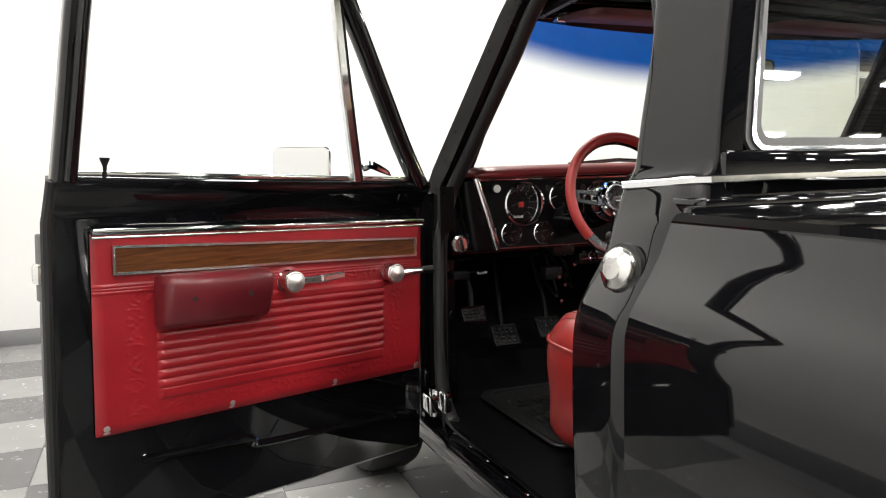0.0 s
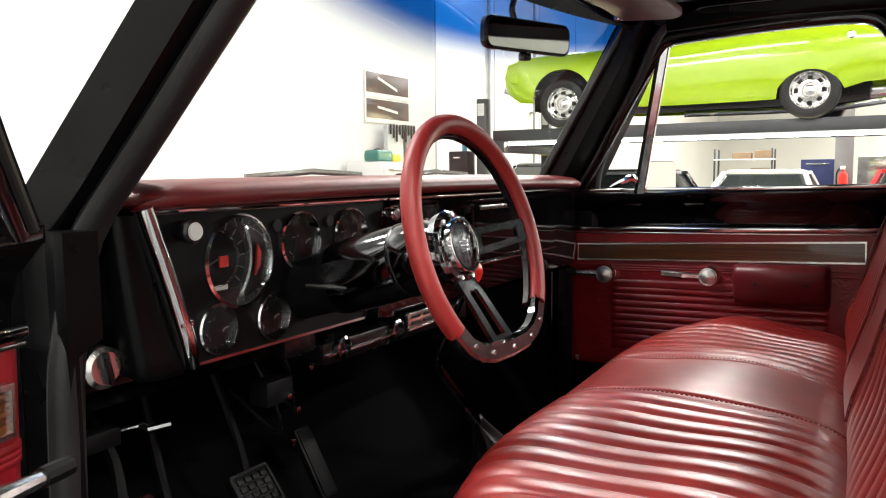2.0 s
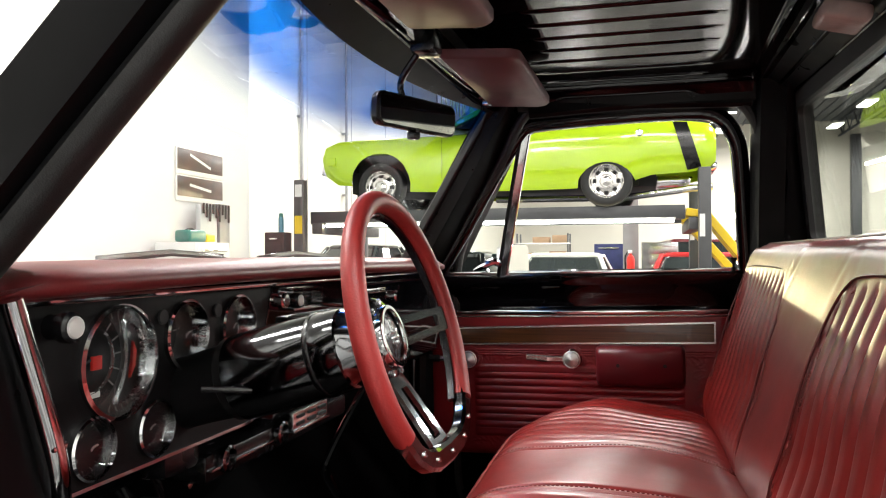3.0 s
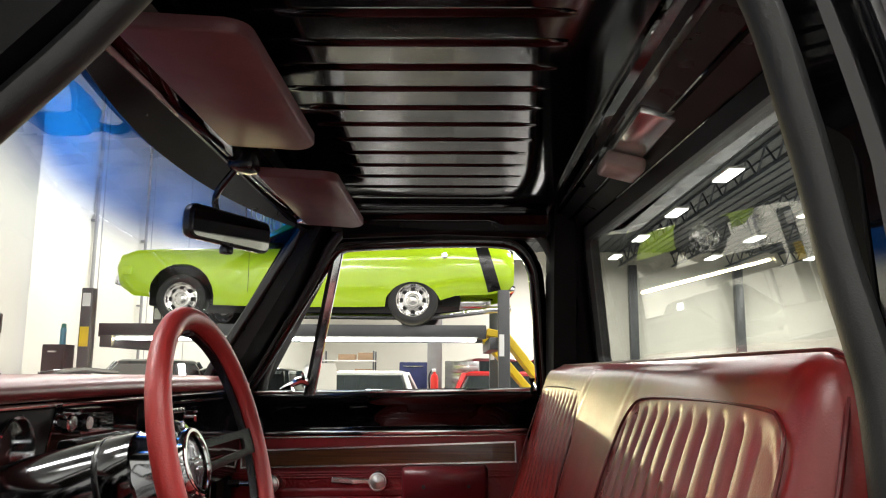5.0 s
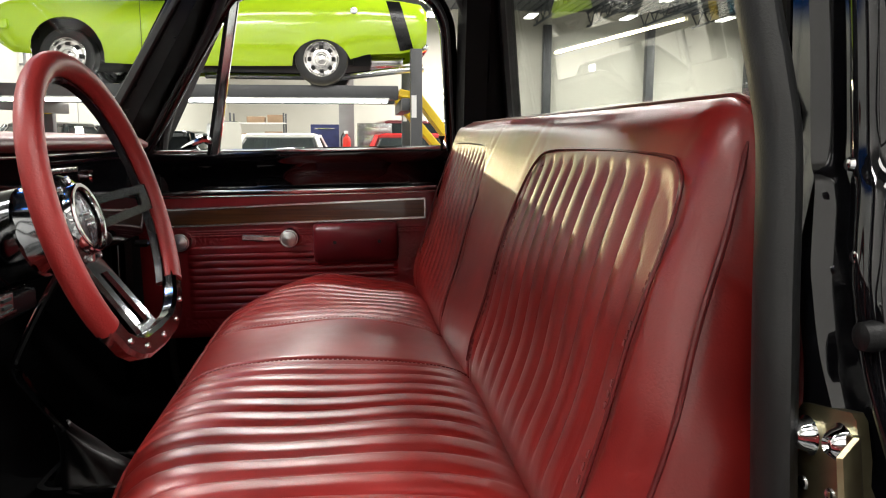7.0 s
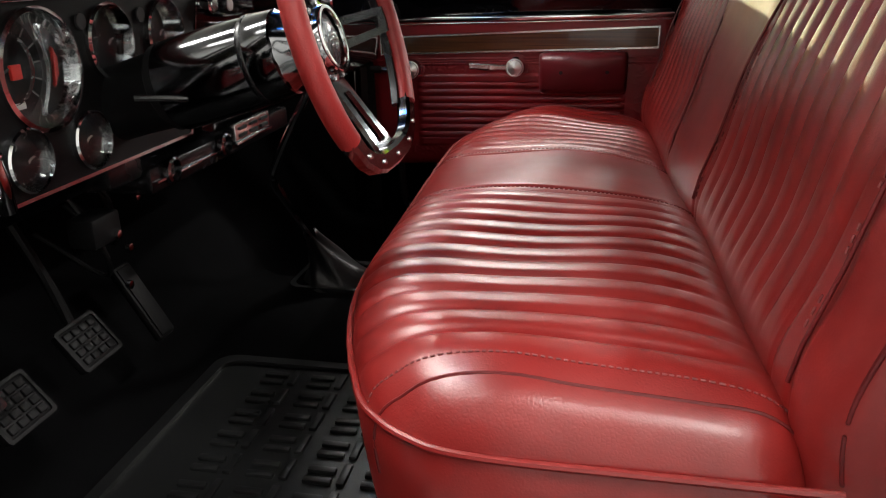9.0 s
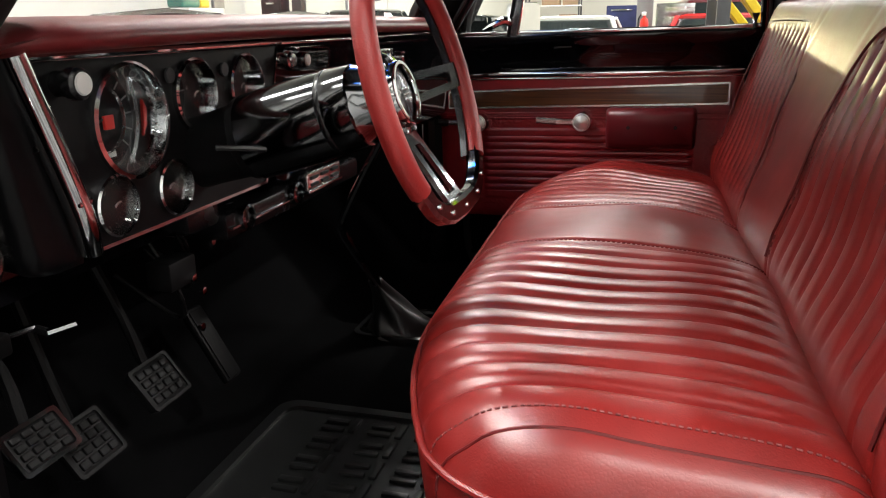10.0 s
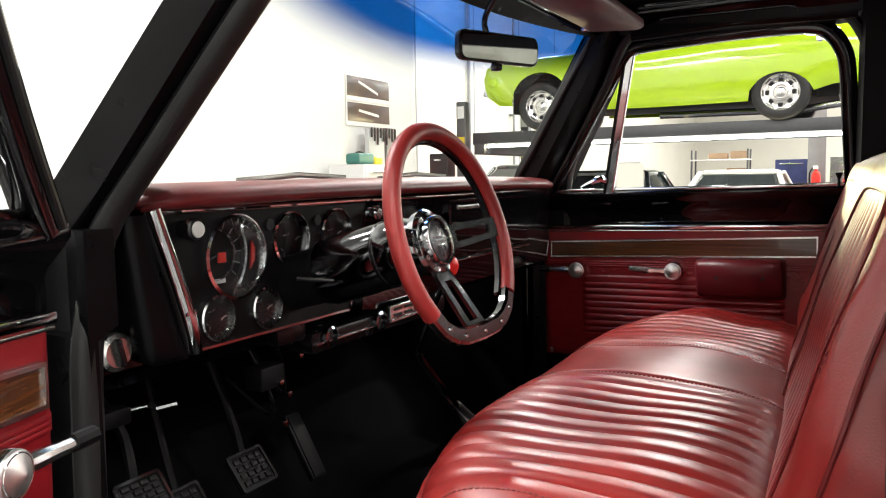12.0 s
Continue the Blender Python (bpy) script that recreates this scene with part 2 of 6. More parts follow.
# ---- mesh helpers ----
def finish(name, bm, material, parent=None, label="", sharp=35, m=None):
    bmesh.ops.recalc_face_normals(bm, faces=bm.faces)
    me = bpy.data.meshes.new(name)
    bm.to_mesh(me)
    bm.free()
    for p in me.polygons:
        p.use_smooth = True
    me.set_sharp_from_angle(angle=radians(sharp))
    for x in (material if isinstance(material, (list, tuple)) else [material]):
        me.materials.append(x)
    ob = new(name, me)
    if m is not None:
        ob.matrix_basis = m
    if parent is not None:
        ob.parent = parent
    if label:
        ob["label"] = label
    return ob


def part(name, bm, material, parent, label="", sharp=35, m=None):
    return finish(name, bm, material, parent, label, sharp, m)


def thing(name, label, category, m=None, group="", kind=""):
    ob = new(name)
    if m is not None:
        ob.matrix_basis = m
    return tagged(ob, label, category, group, kind)


def move(bm, verts, m):
    bmesh.ops.transform(bm, matrix=m, verts=verts)


def box(x0, x1, y0, y1, z0, z1, bevel=0.0, m=None, bm=None, seg=2):
    own = bmesh.new()
    bmesh.ops.create_cube(own, size=1)
    move(own, own.verts, pose((x0 + x1) / 2, (y0 + y1) / 2, (z0 + z1) / 2) @ Matrix.Diagonal((abs(x1 - x0), abs(y1 - y0), abs(z1 - z0), 1)))
    if bevel:
        bmesh.ops.bevel(own, geom=own.edges[:], offset=bevel, segments=seg, affect="EDGES", profile=0.5)
    if m is not None:
        move(own, own.verts, m)
    return join(bm, own)


def join(bm, own):
    """Adds the mesh own to bm (or hands it back where there is none)."""
    if bm is None:
        return own
    me = bpy.data.meshes.new("joined")
    own.to_mesh(me)
    own.free()
    bm.from_mesh(me)
    bpy.data.meshes.remove(me)
    return bm


def loft(rings, closed=True, caps=True, loop=False, bm=None):
    """Skins rings of equal length. closed: each ring closes; loop: the last ring joins the first."""
    bm = bm or bmesh.new()
    vs = [[bm.verts.new(p) for p in ring] for ring in rings]
    n = len(rings[0])
    pairs = list(zip(vs, vs[1:])) + ([(vs[-1], vs[0])] if loop else [])
    for a, b in pairs:
        for i in range(n if closed else n - 1):
            j = (i + 1) % n
            bm.faces.new((a[i], a[j], b[j], b[i]))
    if caps and closed and not loop:
        bm.faces.new(vs[0][::-1])
        bm.faces.new(vs[-1])
    return bm


def smooth_path(pts, n=6, closed=False):
    """A Catmull-Rom line through pts."""
    p = [Vector(q) for q in pts]
    out = []
    k = len(p)
    last = k if closed else k - 1
    for i in range(last):
        a = p[(i - 1) % k] if closed or i > 0 else p[0] * 2 - p[1]
        b, c = p[i], p[(i + 1) % k]
        d = p[(i + 2) % k] if closed or i + 2 < k else p[-1] * 2 - p[-2]
        for s in range(n):
            t = s / n
            out.append(0.5 * ((2 * b) + (c - a) * t + (2 * a - 5 * b + 4 * c - d) * t * t + (3 * b - a - 3 * c + d) * t ** 3))
    if not closed:
        out.append(p[-1])
    return out


def sweep(pts, section, closed=False, up=(0, 0, 1), scale=None, bm=None):
    """Carries a 2D section along pts; its first axis lies across up, its second along it."""
    p = [Vector(q) for q in pts]
    k = len(p)
    rings = []
    for i in range(k):
        d = (p[(i + 1) % k] - p[i - 1]) if closed or 0 < i < k - 1 else (p[1] - p[0] if i == 0 else p[-1] - p[-2])
        d.normalize()
        u = Vector(up)
        side = d.cross(u)
        if side.length < 1e-4:
            side = d.cross(Vector((0.3, 1, 0.1)))
        side.normalize()
        u = side.cross(d)
        f = scale[i] if scale else 1.0
        rings.append([p[i] + side * a * f + u * b * f for a, b in section])
    return loft(rings, loop=closed, bm=bm)


def circle(r, n=10, rx=None):
    return [(r * math.cos(2 * math.pi * i / n), (rx or r) * math.sin(2 * math.pi * i / n)) for i in range(n)]


def rect(a, b, c=0.0):
    """A rectangle 2a by 2b with cut corners c."""
    if not c:
        return [(-a, -b), (a, -b), (a, b), (-a, b)]
    return [(-a + c, -b), (a - c, -b), (a, -b + c), (a, b - c), (a - c, b), (-a + c, b), (-a, b - c), (-a, -b + c)]


def tube(pts, r, n=10, closed=False, bm=None, up=(0, 0, 1), scale=None):
    return sweep(pts, circle(r, n), closed, up, scale, bm)


def lathe(profile, m=None, n=24, bm=None):
    """Turns (radius, height) pairs round the z axis, then places the result by m."""
    own = bmesh.new()
    rows = []
    for r, h in profile:
        if r < 1e-6:
            rows.append([own.verts.new((0, 0, h))])
        else:
            rows.append([own.verts.new((r * math.cos(2 * math.pi * i / n), r * math.sin(2 * math.pi * i / n), h)) for i in range(n)])
    for a, b in zip(rows, rows[1:]):
        for i in range(n):
            j = (i + 1) % n
            if len(a) == 1 and len(b) == 1:
                continue
            if len(a) == 1:
                own.faces.new((a[0], b[i], b[j]))
            elif len(b) == 1:
                own.faces.new((a[i], a[j], b[0]))
            else:
                own.faces.new((a[i], a[j], b[j], b[i]))
    if m is not None:
        move(own, own.verts, m)
    return join(bm, own)


def sheet(fn, nu, nv, thick=0.0, bm=None):
    """The surface fn(u, v), u and v from 0 to 1; with thick, a slab of that depth along its normal."""
    own = bmesh.new()
    vs = [[own.verts.new(fn(i / nu, j / nv)) for j in range(nv + 1)] for i in range(nu + 1)]
    for i in range(nu):
        for j in range(nv):
            own.faces.new((vs[i][j], vs[i + 1][j], vs[i + 1][j + 1], vs[i][j + 1]))
    if thick:
        bmesh.ops.recalc_face_normals(own, faces=own.faces)
        bmesh.ops.solidify(own, geom=own.faces[:], thickness=thick)
    return join(bm, own)


def rounded(x0, x1, y0, y1, r, k=5):
    """A rounded rectangle as a 2D loop, counter-clockwise; r: one radius or four (from the corner x0, y0 on)."""
    rs = r if isinstance(r, (list, tuple)) else (r,) * 4
    out = []
    for (cx, cy, sx, sy), rr, a0 in zip(((x0, y0, 1, 1), (x1, y0, -1, 1), (x1, y1, -1, -1), (x0, y1, 1, -1)), rs, (180, 270, 0, 90)):
        for i in range(k + 1):
            a = radians(a0 + 90 * i / k)
            out.append((cx + sx * rr + rr * math.cos(a), cy + sy * rr + rr * math.sin(a)))
    return out


def plate(loop, place, d0, d1, bm=None, edge=0.0):
    """A slab with the outline loop: place(a, b, d) gives the point at depth d. edge: a chamfer on the d1 side."""
    if not edge:
        return loft([[place(a, b, d0) for a, b in loop], [place(a, b, d1) for a, b in loop]], bm=bm)
    ca, cb = sum(p[0] for p in loop) / len(loop), sum(p[1] for p in loop) / len(loop)
    w, hgt = max(p[0] for p in loop) - ca, max(p[1] for p in loop) - cb
    small = [(ca + (a - ca) * (1 - edge / w), cb + (b - cb) * (1 - edge / hgt)) for a, b in loop]
    s = 1 if d1 > d0 else -1
    return loft([[place(a, b, d0) for a, b in loop], [place(a, b, d1 - s * edge) for a, b in loop], [place(a, b, d1) for a, b in small]], bm=bm)


def ringplate(outer, inner, place, d0, d1, bm=None):
    """A slab between two loops of equal length: a frame with an opening."""
    return loft([[place(a, b, d0) for a, b in outer], [place(a, b, d1) for a, b in outer], [place(a, b, d1) for a, b in inner], [place(a, b, d0) for a, b in inner]], loop=True, bm=bm)


def xz(y_sign=1.0):
    return lambda a, b, d: (a, d, b)


def yz(a, b, d):
    return (d, a, b)


def xy(a, b, d):
    return (a, b, d)


# ---- hall: floor, walls, ceiling ----
def setting(name, bm, material, label, category):
    return tagged(finish(name, bm, material), label, category, kind="structure")


X0, X1, Y0, Y1, TOP = -2.72, 37.8, -24.0, 6.2, 7.5
WEST = -10.0
BOOTH_Y = 4.15
setting("floor", box(WEST - 0.2, X1 + 0.2, Y0 - 0.2, Y1 + 0.2, -0.12, -0.006), CONCRETE, "polished grey concrete hall floor slab", "floor")
# Unseen: added as a dim bay for the truck's black paint to mirror.
setting("wall_far_west", box(WEST - 0.2, WEST, Y0, Y1, -0.1, TOP), HALLPAINT, "cream wall added out of view round a dim bay", "wall")
setting("wall_west", box(X0 - 0.2, X0, -13.0, Y1, -0.1, TOP), WALLPAINT, "plain white painted wall beside the truck", "wall")
setting("wall_booth", box(X0, 7.06, BOOTH_Y, BOOTH_Y + 0.2, -0.1, TOP), WALLPAINT, "bright white wall in front of the truck", "wall")
setting("wall_north", box(X0, X1, Y1, Y1 + 0.2, -0.1, TOP), HALLPAINT, "cream concrete panel wall at the hall's end", "wall")
setting("wall_east", box(X1, X1 + 0.2, Y0, Y1, -0.1, TOP), HALLPAINT, "cream painted wall behind the parked cars", "wall")
setting("wall_south", box(WEST, X1, Y0 - 0.2, Y0, -0.1, TOP), HALLPAINT, "cream wall at the hall's far end behind the truck", "wall")
setting("ceiling", box(WEST - 0.2, X1 + 0.2, Y0 - 0.2, Y1 + 0.2, TOP, TOP + 0.15), ROOFDECK, "dark corrugated roof deck over the hall", "ceiling")
setting("baseboard", box(X0, X0 + 0.015, -13.0, BOOTH_Y, -0.006, 0.11, 0.003), GREYBASE, "grey skirting strip along the white wall", "baseboard")
setting("baseboard_booth", box(X0 + 0.015, 7.06, BOOTH_Y - 0.015, BOOTH_Y, -0.006, 0.11, 0.003), GREYBASE, "grey skirting strip along the booth wall", "baseboard")

# open-web joists and purlins under the deck
for i in range(11):
    y = Y0 + 1.2 + i * 2.75
    bm = box(X0, X1, y - 0.05, y + 0.05, TOP - 0.12, TOP - 0.02)
    box(X0, X1, y - 0.04, y + 0.04, TOP - 0.78, TOP - 0.70, bm=bm)
    n = 30
    for k in range(n):
        xa, xb = X0 + (X1 - X0) * k / n, X0 + (X1 - X0) * (k + 0.5) / n
        sweep([(xa, y, TOP - 0.08), (xb, y, TOP - 0.74)], rect(0.022, 0.022), bm=bm)
        sweep([(xb, y, TOP - 0.74), (xa + (X1 - X0) / n, y, TOP - 0.08)], rect(0.022, 0.022), bm=bm)
    setting("roof_joist", bm, TRUSSPAINT, "blue-grey open-web steel roof joist", "joist")
rows = []
for k in range(69):
    rows.append(Y0 + 0.2 + k * 0.43)
bm = bmesh.new()
for y in rows:
    loft([[(X0, y, TOP - 0.06), (X0, y + 0.06, TOP - 0.06), (X0, y + 0.06, TOP - 0.002), (X0, y, TOP - 0.002)], [(X1, y, TOP - 0.06), (X1, y + 0.06, TOP - 0.06), (X1, y + 0.06, TOP - 0.002), (X1, y, TOP - 0.002)]], bm=bm)
setting("deck_rib", bm, TRUSSPAINT, "thin purlins running under the roof deck", "purlin")

# steel columns along the far wall and among the parked cars
for cx, cy, w in ((37.2, -9.6, 0.20), (37.2, -14.9, 0.20), (37.2, -20.2, 0.20), (13.4, -0.22, 0.14)):
    bm = box(cx - w, cx + w, cy - w, cy + w, 0.0, TOP - 0.78, 0.01)
    box(cx - w - 0.06, cx + w + 0.06, cy - w - 0.06, cy + w + 0.06, -0.005, 0.03, bm=bm)
    setting("column", bm, STEELGREY if cx > 20 else GREYBASE, "square steel hall column", "column")

# pipes on the end wall
for px, r in ((9.1, 0.03), (9.9, 0.02), (12.6, 0.035), (14.9, 0.03)):
    bm = tube([(px, Y1 - 0.09, 0.0), (px, Y1 - 0.09, TOP - 0.2)], r, 8)
    for z in (1.2, 2.6, 4.0):
        box(px - r - 0.02, px + r + 0.02, Y1 - 0.12, Y1, z, z + 0.04, bm=bm)
    setting("wall_pipe", bm, GREYBASE, "grey conduit pipe clamped to the wall", "pipe")
for k in range(6):
    px = 8.2 + k * 2.4
    setting("panel_joint", box(px, px + 0.04, Y1 - 0.006, Y1, 0, TOP, 0.002), GREYBASE, "narrow joint between wall panels", "joint")


def ceiling_light(x, y, z, sx, sy, group):
    t = thing("ceiling_light", "white strip light fixture hung under the roof joists", "lamp", pose(x, y, z), group)
    part("housing", box(-sx / 2 - 0.03, sx / 2 + 0.03, -sy / 2 - 0.03, sy / 2 + 0.03, 0.0, 0.07, 0.01), WHITEPAINT, t)
    part("diffuser", box(-sx / 2, sx / 2, -sy / 2, sy / 2, -0.03, 0.0, 0.008), FIXTURE, t, "glowing white diffuser")
    for s in (-1, 1):
        a = s * 0.4 * max(sx, sy)
        p = (a, 0) if sx > sy else (0, a)
        part("hanger", tube([(p[0], p[1], 0.07), (p[0], p[1], TOP - 0.001 - z)], 0.006, 6), STEELGREY, t)


# Housings and hangers over the truck are added for the assumed strips.
for q in ASSUMED_LAMPS:
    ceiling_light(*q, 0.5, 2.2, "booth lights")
for q in HALL_LAMPS:
    ceiling_light(*q, 1.3, 0.4, "hall lights")


# ---- the pickup truck ----
truck = thing("pickup_truck", "glossy black classic pickup truck with red interior and open driver door", "truck")
SIDE = [(0.40, 0.845), (0.44, 0.872), (0.55, 0.897), (0.72, 0.907), (0.90, 0.910), (0.99, 0.902), (1.06, 0.884), (1.115, 0.855), (1.15, 0.832), (1.175, 0.820), (1.20, 0.814), (1.35, 0.788), (1.50, 0.762), (1.62, 0.728)]


def skin(z):
    """Half the body's outer width at height z."""
    for (z0, x0), (z1, x1) in zip(SIDE, SIDE[1:]):
        if z <= z1:
            return x0 + (x1 - x0) * max(0.0, (z - z0) / (z1 - z0))
    return SIDE[-1][1]


def tpart(name, bm, material, label="", parent=None, sharp=35, both=True):
    """A part of the truck's passenger side and, where both, its mirror image."""
    if both:
        other = bm.copy()
        move(other, other.verts, Matrix.Diagonal((-1, 1, 1, 1)))
        part(name, other, material, parent or truck, label, sharp)
    return part(name, bm, material, parent or truck, label, sharp)


# cab floor with toe board and gearbox tunnel
def floor_at(u, v):
    x = -0.87 + 1.74 * u
    s = v * 1.78
    y, z = (-1.13 + s, 0.50) if s < 1.23 else (0.10 + (s - 1.23) * 0.62, 0.50 + (s - 1.23) * 0.78)
    hump = math.exp(-((x - 0.02) / 0.17) ** 4)
    z += hump * max(0.0, 0.06 + 0.05 * (y + 0.4))
    return (x, y, z)


part("cab_floor", sheet(floor_at, 60, 40, 0.012), CARPET, truck, "black rubber-covered cab floor with gearbox tunnel")
part("firewall", box(-0.86, 0.86, 0.44, 0.47, 0.60, 1.17, 0.005), BLACK_TRIM, truck)
tpart("kick_panel", box(0.836, 0.848, 0.0, 0.44, 0.42, 1.15, 0.004), BLACK_MATT)

# rocker sills
bm = box(0.775, 0.915, -0.88, 0.08, 0.405, 0.47, 0.012)
box(0.80, 0.815, -0.84, 0.0, 0.465, 0.485, 0.004, bm=bm)
tpart("rocker_sill", bm, BLACK)
for k in range(7):
    tpart("sill_screw", lathe([(0.009, 0), (0.007, 0.003), (0, 0.004)], pose(0.86, -0.10 - 0.11 * k, 0.469), 10), CHROME)

# front pillars
def pillar_ring(outer_r, outer_f, inner_f, inner_r, z):
    return [(*outer_r, z), (*outer_f, z + 0.004), (*inner_f, z + 0.012), (*inner_r, z + 0.008)]


def pillar(low, high):
    rings = []
    for k in range(9):
        f = k / 8
        q = [tuple(a + (b - a) * f for a, b in zip(p, r)) for p, r in zip(low, high)]
        rings.append(pillar_ring(*q, 1.145 + f * 0.50))
    bm = loft(rings)
    bmesh.ops.bevel(bm, geom=[e for e in bm.edges if abs((e.verts[0].co - e.verts[1].co).normalized().z) > 0.5], offset=0.012, segments=3, affect="EDGES", profile=0.5)
    return bm


part("front_pillar", pillar(((0.868, -0.03), (0.790, 0.06), (0.745, 0.125), (0.738, 0.055)), ((0.748, -0.305), (0.690, -0.235), (0.668, -0.175), (0.662, -0.25))), DULL, truck)
# the driver's pillar with the drip moulding that the open door lays bare
bm = pillar(((0.852, 0.018), (0.876, 0.078), (0.758, 0.114), (0.786, 0.014)), ((0.760, -0.372), (0.777, -0.312), (0.690, -0.250), (0.697, -0.387)))
move(bm, bm.verts, Matrix.Diagonal((-1, 1, 1, 1)))
part("front_pillar", bm, DULL, truck)
# hinge pillar under the belt
bm = loft([[(a, -0.035, z), (0.868, -0.035, z), (0.872, -0.025, z), (0.828, 0.07, z), (a, 0.07, z)] for z, a in ((0.42, 0.856), (1.025, 0.856), (1.040, 0.826), (1.16, 0.826))])
tpart("hinge_pillar", bm, DULL)
tpart("wing_closing_panel", box(0.785, 0.905, 0.072, 0.092, 0.42, 1.14, 0.004), BLACK)
# rubber seal round the door opening
path = [(0.690, -0.30, 1.615), (0.742, -0.19, 1.47), (0.80, -0.075, 1.27), (0.838, -0.040, 1.15), (0.846, -0.042, 1.0), (0.846, -0.042, 0.62), (0.842, -0.06, 0.52), (0.83, -0.11, 0.484), (0.83, -0.40, 0.482), (0.83, -0.76, 0.484), (0.830, -0.85, 0.53), (0.832, -0.872, 0.70), (0.812, -0.878, 0.98), (0.738, -0.898, 1.18), (0.713, -0.880, 1.40), (0.698, -0.835, 1.56), (0.692, -0.76, 1.612), (0.688, -0.55, 1.622)]
tpart("door_seal", sweep(smooth_path(path, 6, True), circle(0.014, 10, 0.016), True, up=(1, 0, 0)), SEAL, "black rubber door seal", both=False)
path = [(0.728, -0.372, 1.612), (0.753, -0.252, 1.47), (0.789, -0.088, 1.27), (0.818, -0.004, 1.15), (0.850, -0.018, 1.06), (0.866, -0.022, 0.96), (0.870, -0.024, 0.62), (0.862, -0.05, 0.52), (0.85, -0.11, 0.484), (0.84, -0.40, 0.482), (0.845, -0.76, 0.484), (0.840, -0.85, 0.53), (0.832, -0.879, 0.70), (0.826, -0.879, 0.90), (0.818, -0.877, 1.03), (0.806, -0.880, 1.10), (0.789, -0.885, 1.20), (0.778, -0.882, 1.25), (0.762, -0.876, 1.31), (0.745, -0.864, 1.42), (0.735, -0.835, 1.55), (0.730, -0.79, 1.605), (0.735, -0.72, 1.617), (0.728, -0.55, 1.622)]
part("door_seal", sweep(smooth_path([(-x, y, z) for x, y, z in path], 6, True), circle(0.014, 12, 0.021), True, up=(1, 0, 0)), SEAL, truck, "black rubber door seal")

# the rear of the cab stands slightly out of square
def square_off(x, y):
    """y of a point of the cab's rear, whose passenger side lies further forward."""
    return y + 0.063 * (x + 0.73) * max(0.0, min(1.0, (-0.90 - y) / 0.10))


def rear_plane(a, b, d):
    """A point of the leaning rear window wall: across, height, and depth inwards."""
    a *= 1.0 - 0.26 * max(0.0, b - 1.25)
    return (a, -1.042 + 0.047 * (a + 0.73) + 0.131 * (b - 1.25) + d, b)


# rear cab corners: the tapering side skin with its turned-in jamb
CORNER = [(0.40, 0.905), (0.44, 0.932), (0.55, 0.955), (0.72, 0.966), (0.90, 0.967), (0.965, 0.958), (1.005, 0.938), (1.04, 0.916), (1.07, 0.900), (1.115, 0.886), (1.15, 0.876), (1.178, 0.868), (1.192, 0.858), (1.215, 0.850), (1.28, 0.841), (1.36, 0.827), (1.50, 0.802), (1.62, 0.775)]


def corner_ring(x, z):
    """Plan of the corner at one height: turned-in lip, side, and a rear edge that is round below the belt and crisp above it."""
    up = max(0.0, min(1.0, (z - 1.12) / 0.09))
    lip = -0.900 - 0.014 * up + 0.03 * max(0.0, (z - 1.40) / 0.22)
    xr, yr = x - 0.034, -1.068 + 0.08 * (z - 1.20)
    above = [(x + (xr - x) * f, lip - 0.020 + (yr + 0.03 - lip) * f) for f in (0.06, 0.12, 0.35, 0.65, 0.88, 0.94)]
    above += [(xr, yr + 0.010), (xr - 0.004, yr), (xr - 0.011, yr - 0.007), (xr - 0.022, yr - 0.011), (xr - 0.055, yr - 0.014)]
    below = [(x, lip - 0.026), (x, lip - 0.04), (x, -0.97), (x - 0.001, -1.0)]
    below += [(x - 0.001 - 0.085 * (1 - math.cos(a)), -1.012 - 0.085 * math.sin(a)) for a in (0.12, 0.35, 0.6, 0.85, 1.1, 1.3, 1.5)]
    ring = [(x - 0.125, lip + 0.003), (x - 0.068, lip + 0.002), (x - 0.062, lip - 0.012), (x - 0.036, lip - 0.012), (x - 0.032, lip - 0.006), (x - 0.028, lip - 0.002), (x - 0.022, lip - 0.001), (x - 0.014, lip - 0.003), (x - 0.007, lip - 0.007), (x - 0.002, lip - 0.012), (x, lip - 0.020)]
    ring += [(p[0] + (q[0] - p[0]) * up, p[1] + (q[1] - p[1]) * up) for p, q in zip(below, above)]
    end = ring[-1]
    return ring + [(end[0] - 0.002, end[1] + 0.02), (x - 0.12, -1.0), (x - 0.115, lip - 0.02)]


def corner(side):
    bm = loft([[(side * a, square_off(side * a, b) if side > 0 else b, q.x) for a, b in corner_ring(q.y, q.x)] for q in smooth_path([(z, x, 0) for z, x in CORNER], 4)])
    bmesh.ops.recalc_face_normals(bm, faces=bm.faces[:])
    return bm


for side in (-1, 1):
    part("cab_corner", corner(side), BLACK, truck, sharp=42)
# inner rear posts
for side in (-1, 1):
    rings = []
    for z, x in ((1.12, 0.79), (1.22, 0.772), (1.40, 0.755), (1.52, 0.72), (1.60, 0.66), (1.63, 0.62)):
        e = 0.95 if side < 0 else 0.966 - 0.14 * max(0.0, z - 1.25)
        rings.append([(side * (x - 0.050), -0.905, z), (side * (x - 0.02), -0.909, z), (side * (x - 0.01), -e + 0.004, z), (side * (x - 0.048), -e, z), (side * (x - 0.054), -e + 0.006, z), (side * (x - 0.055), -e + 0.02, z)])
    part("rear_post", loft(rings), BLACK_MATT, truck, sharp=60)
bm = bmesh.new()
loft([[(skin(z) - 0.10, -0.905, z), (skin(z) - 0.10, -0.846, z), (skin(z) - 0.035, -0.834, z), (skin(z) - 0.008, -0.834, z), (skin(z) - 0.008, -0.905, z)] for z in (0.46, 0.7, 0.95, 1.06, 1.15, 1.2, 1.35, 1.5, 1.64)], bm=bm)
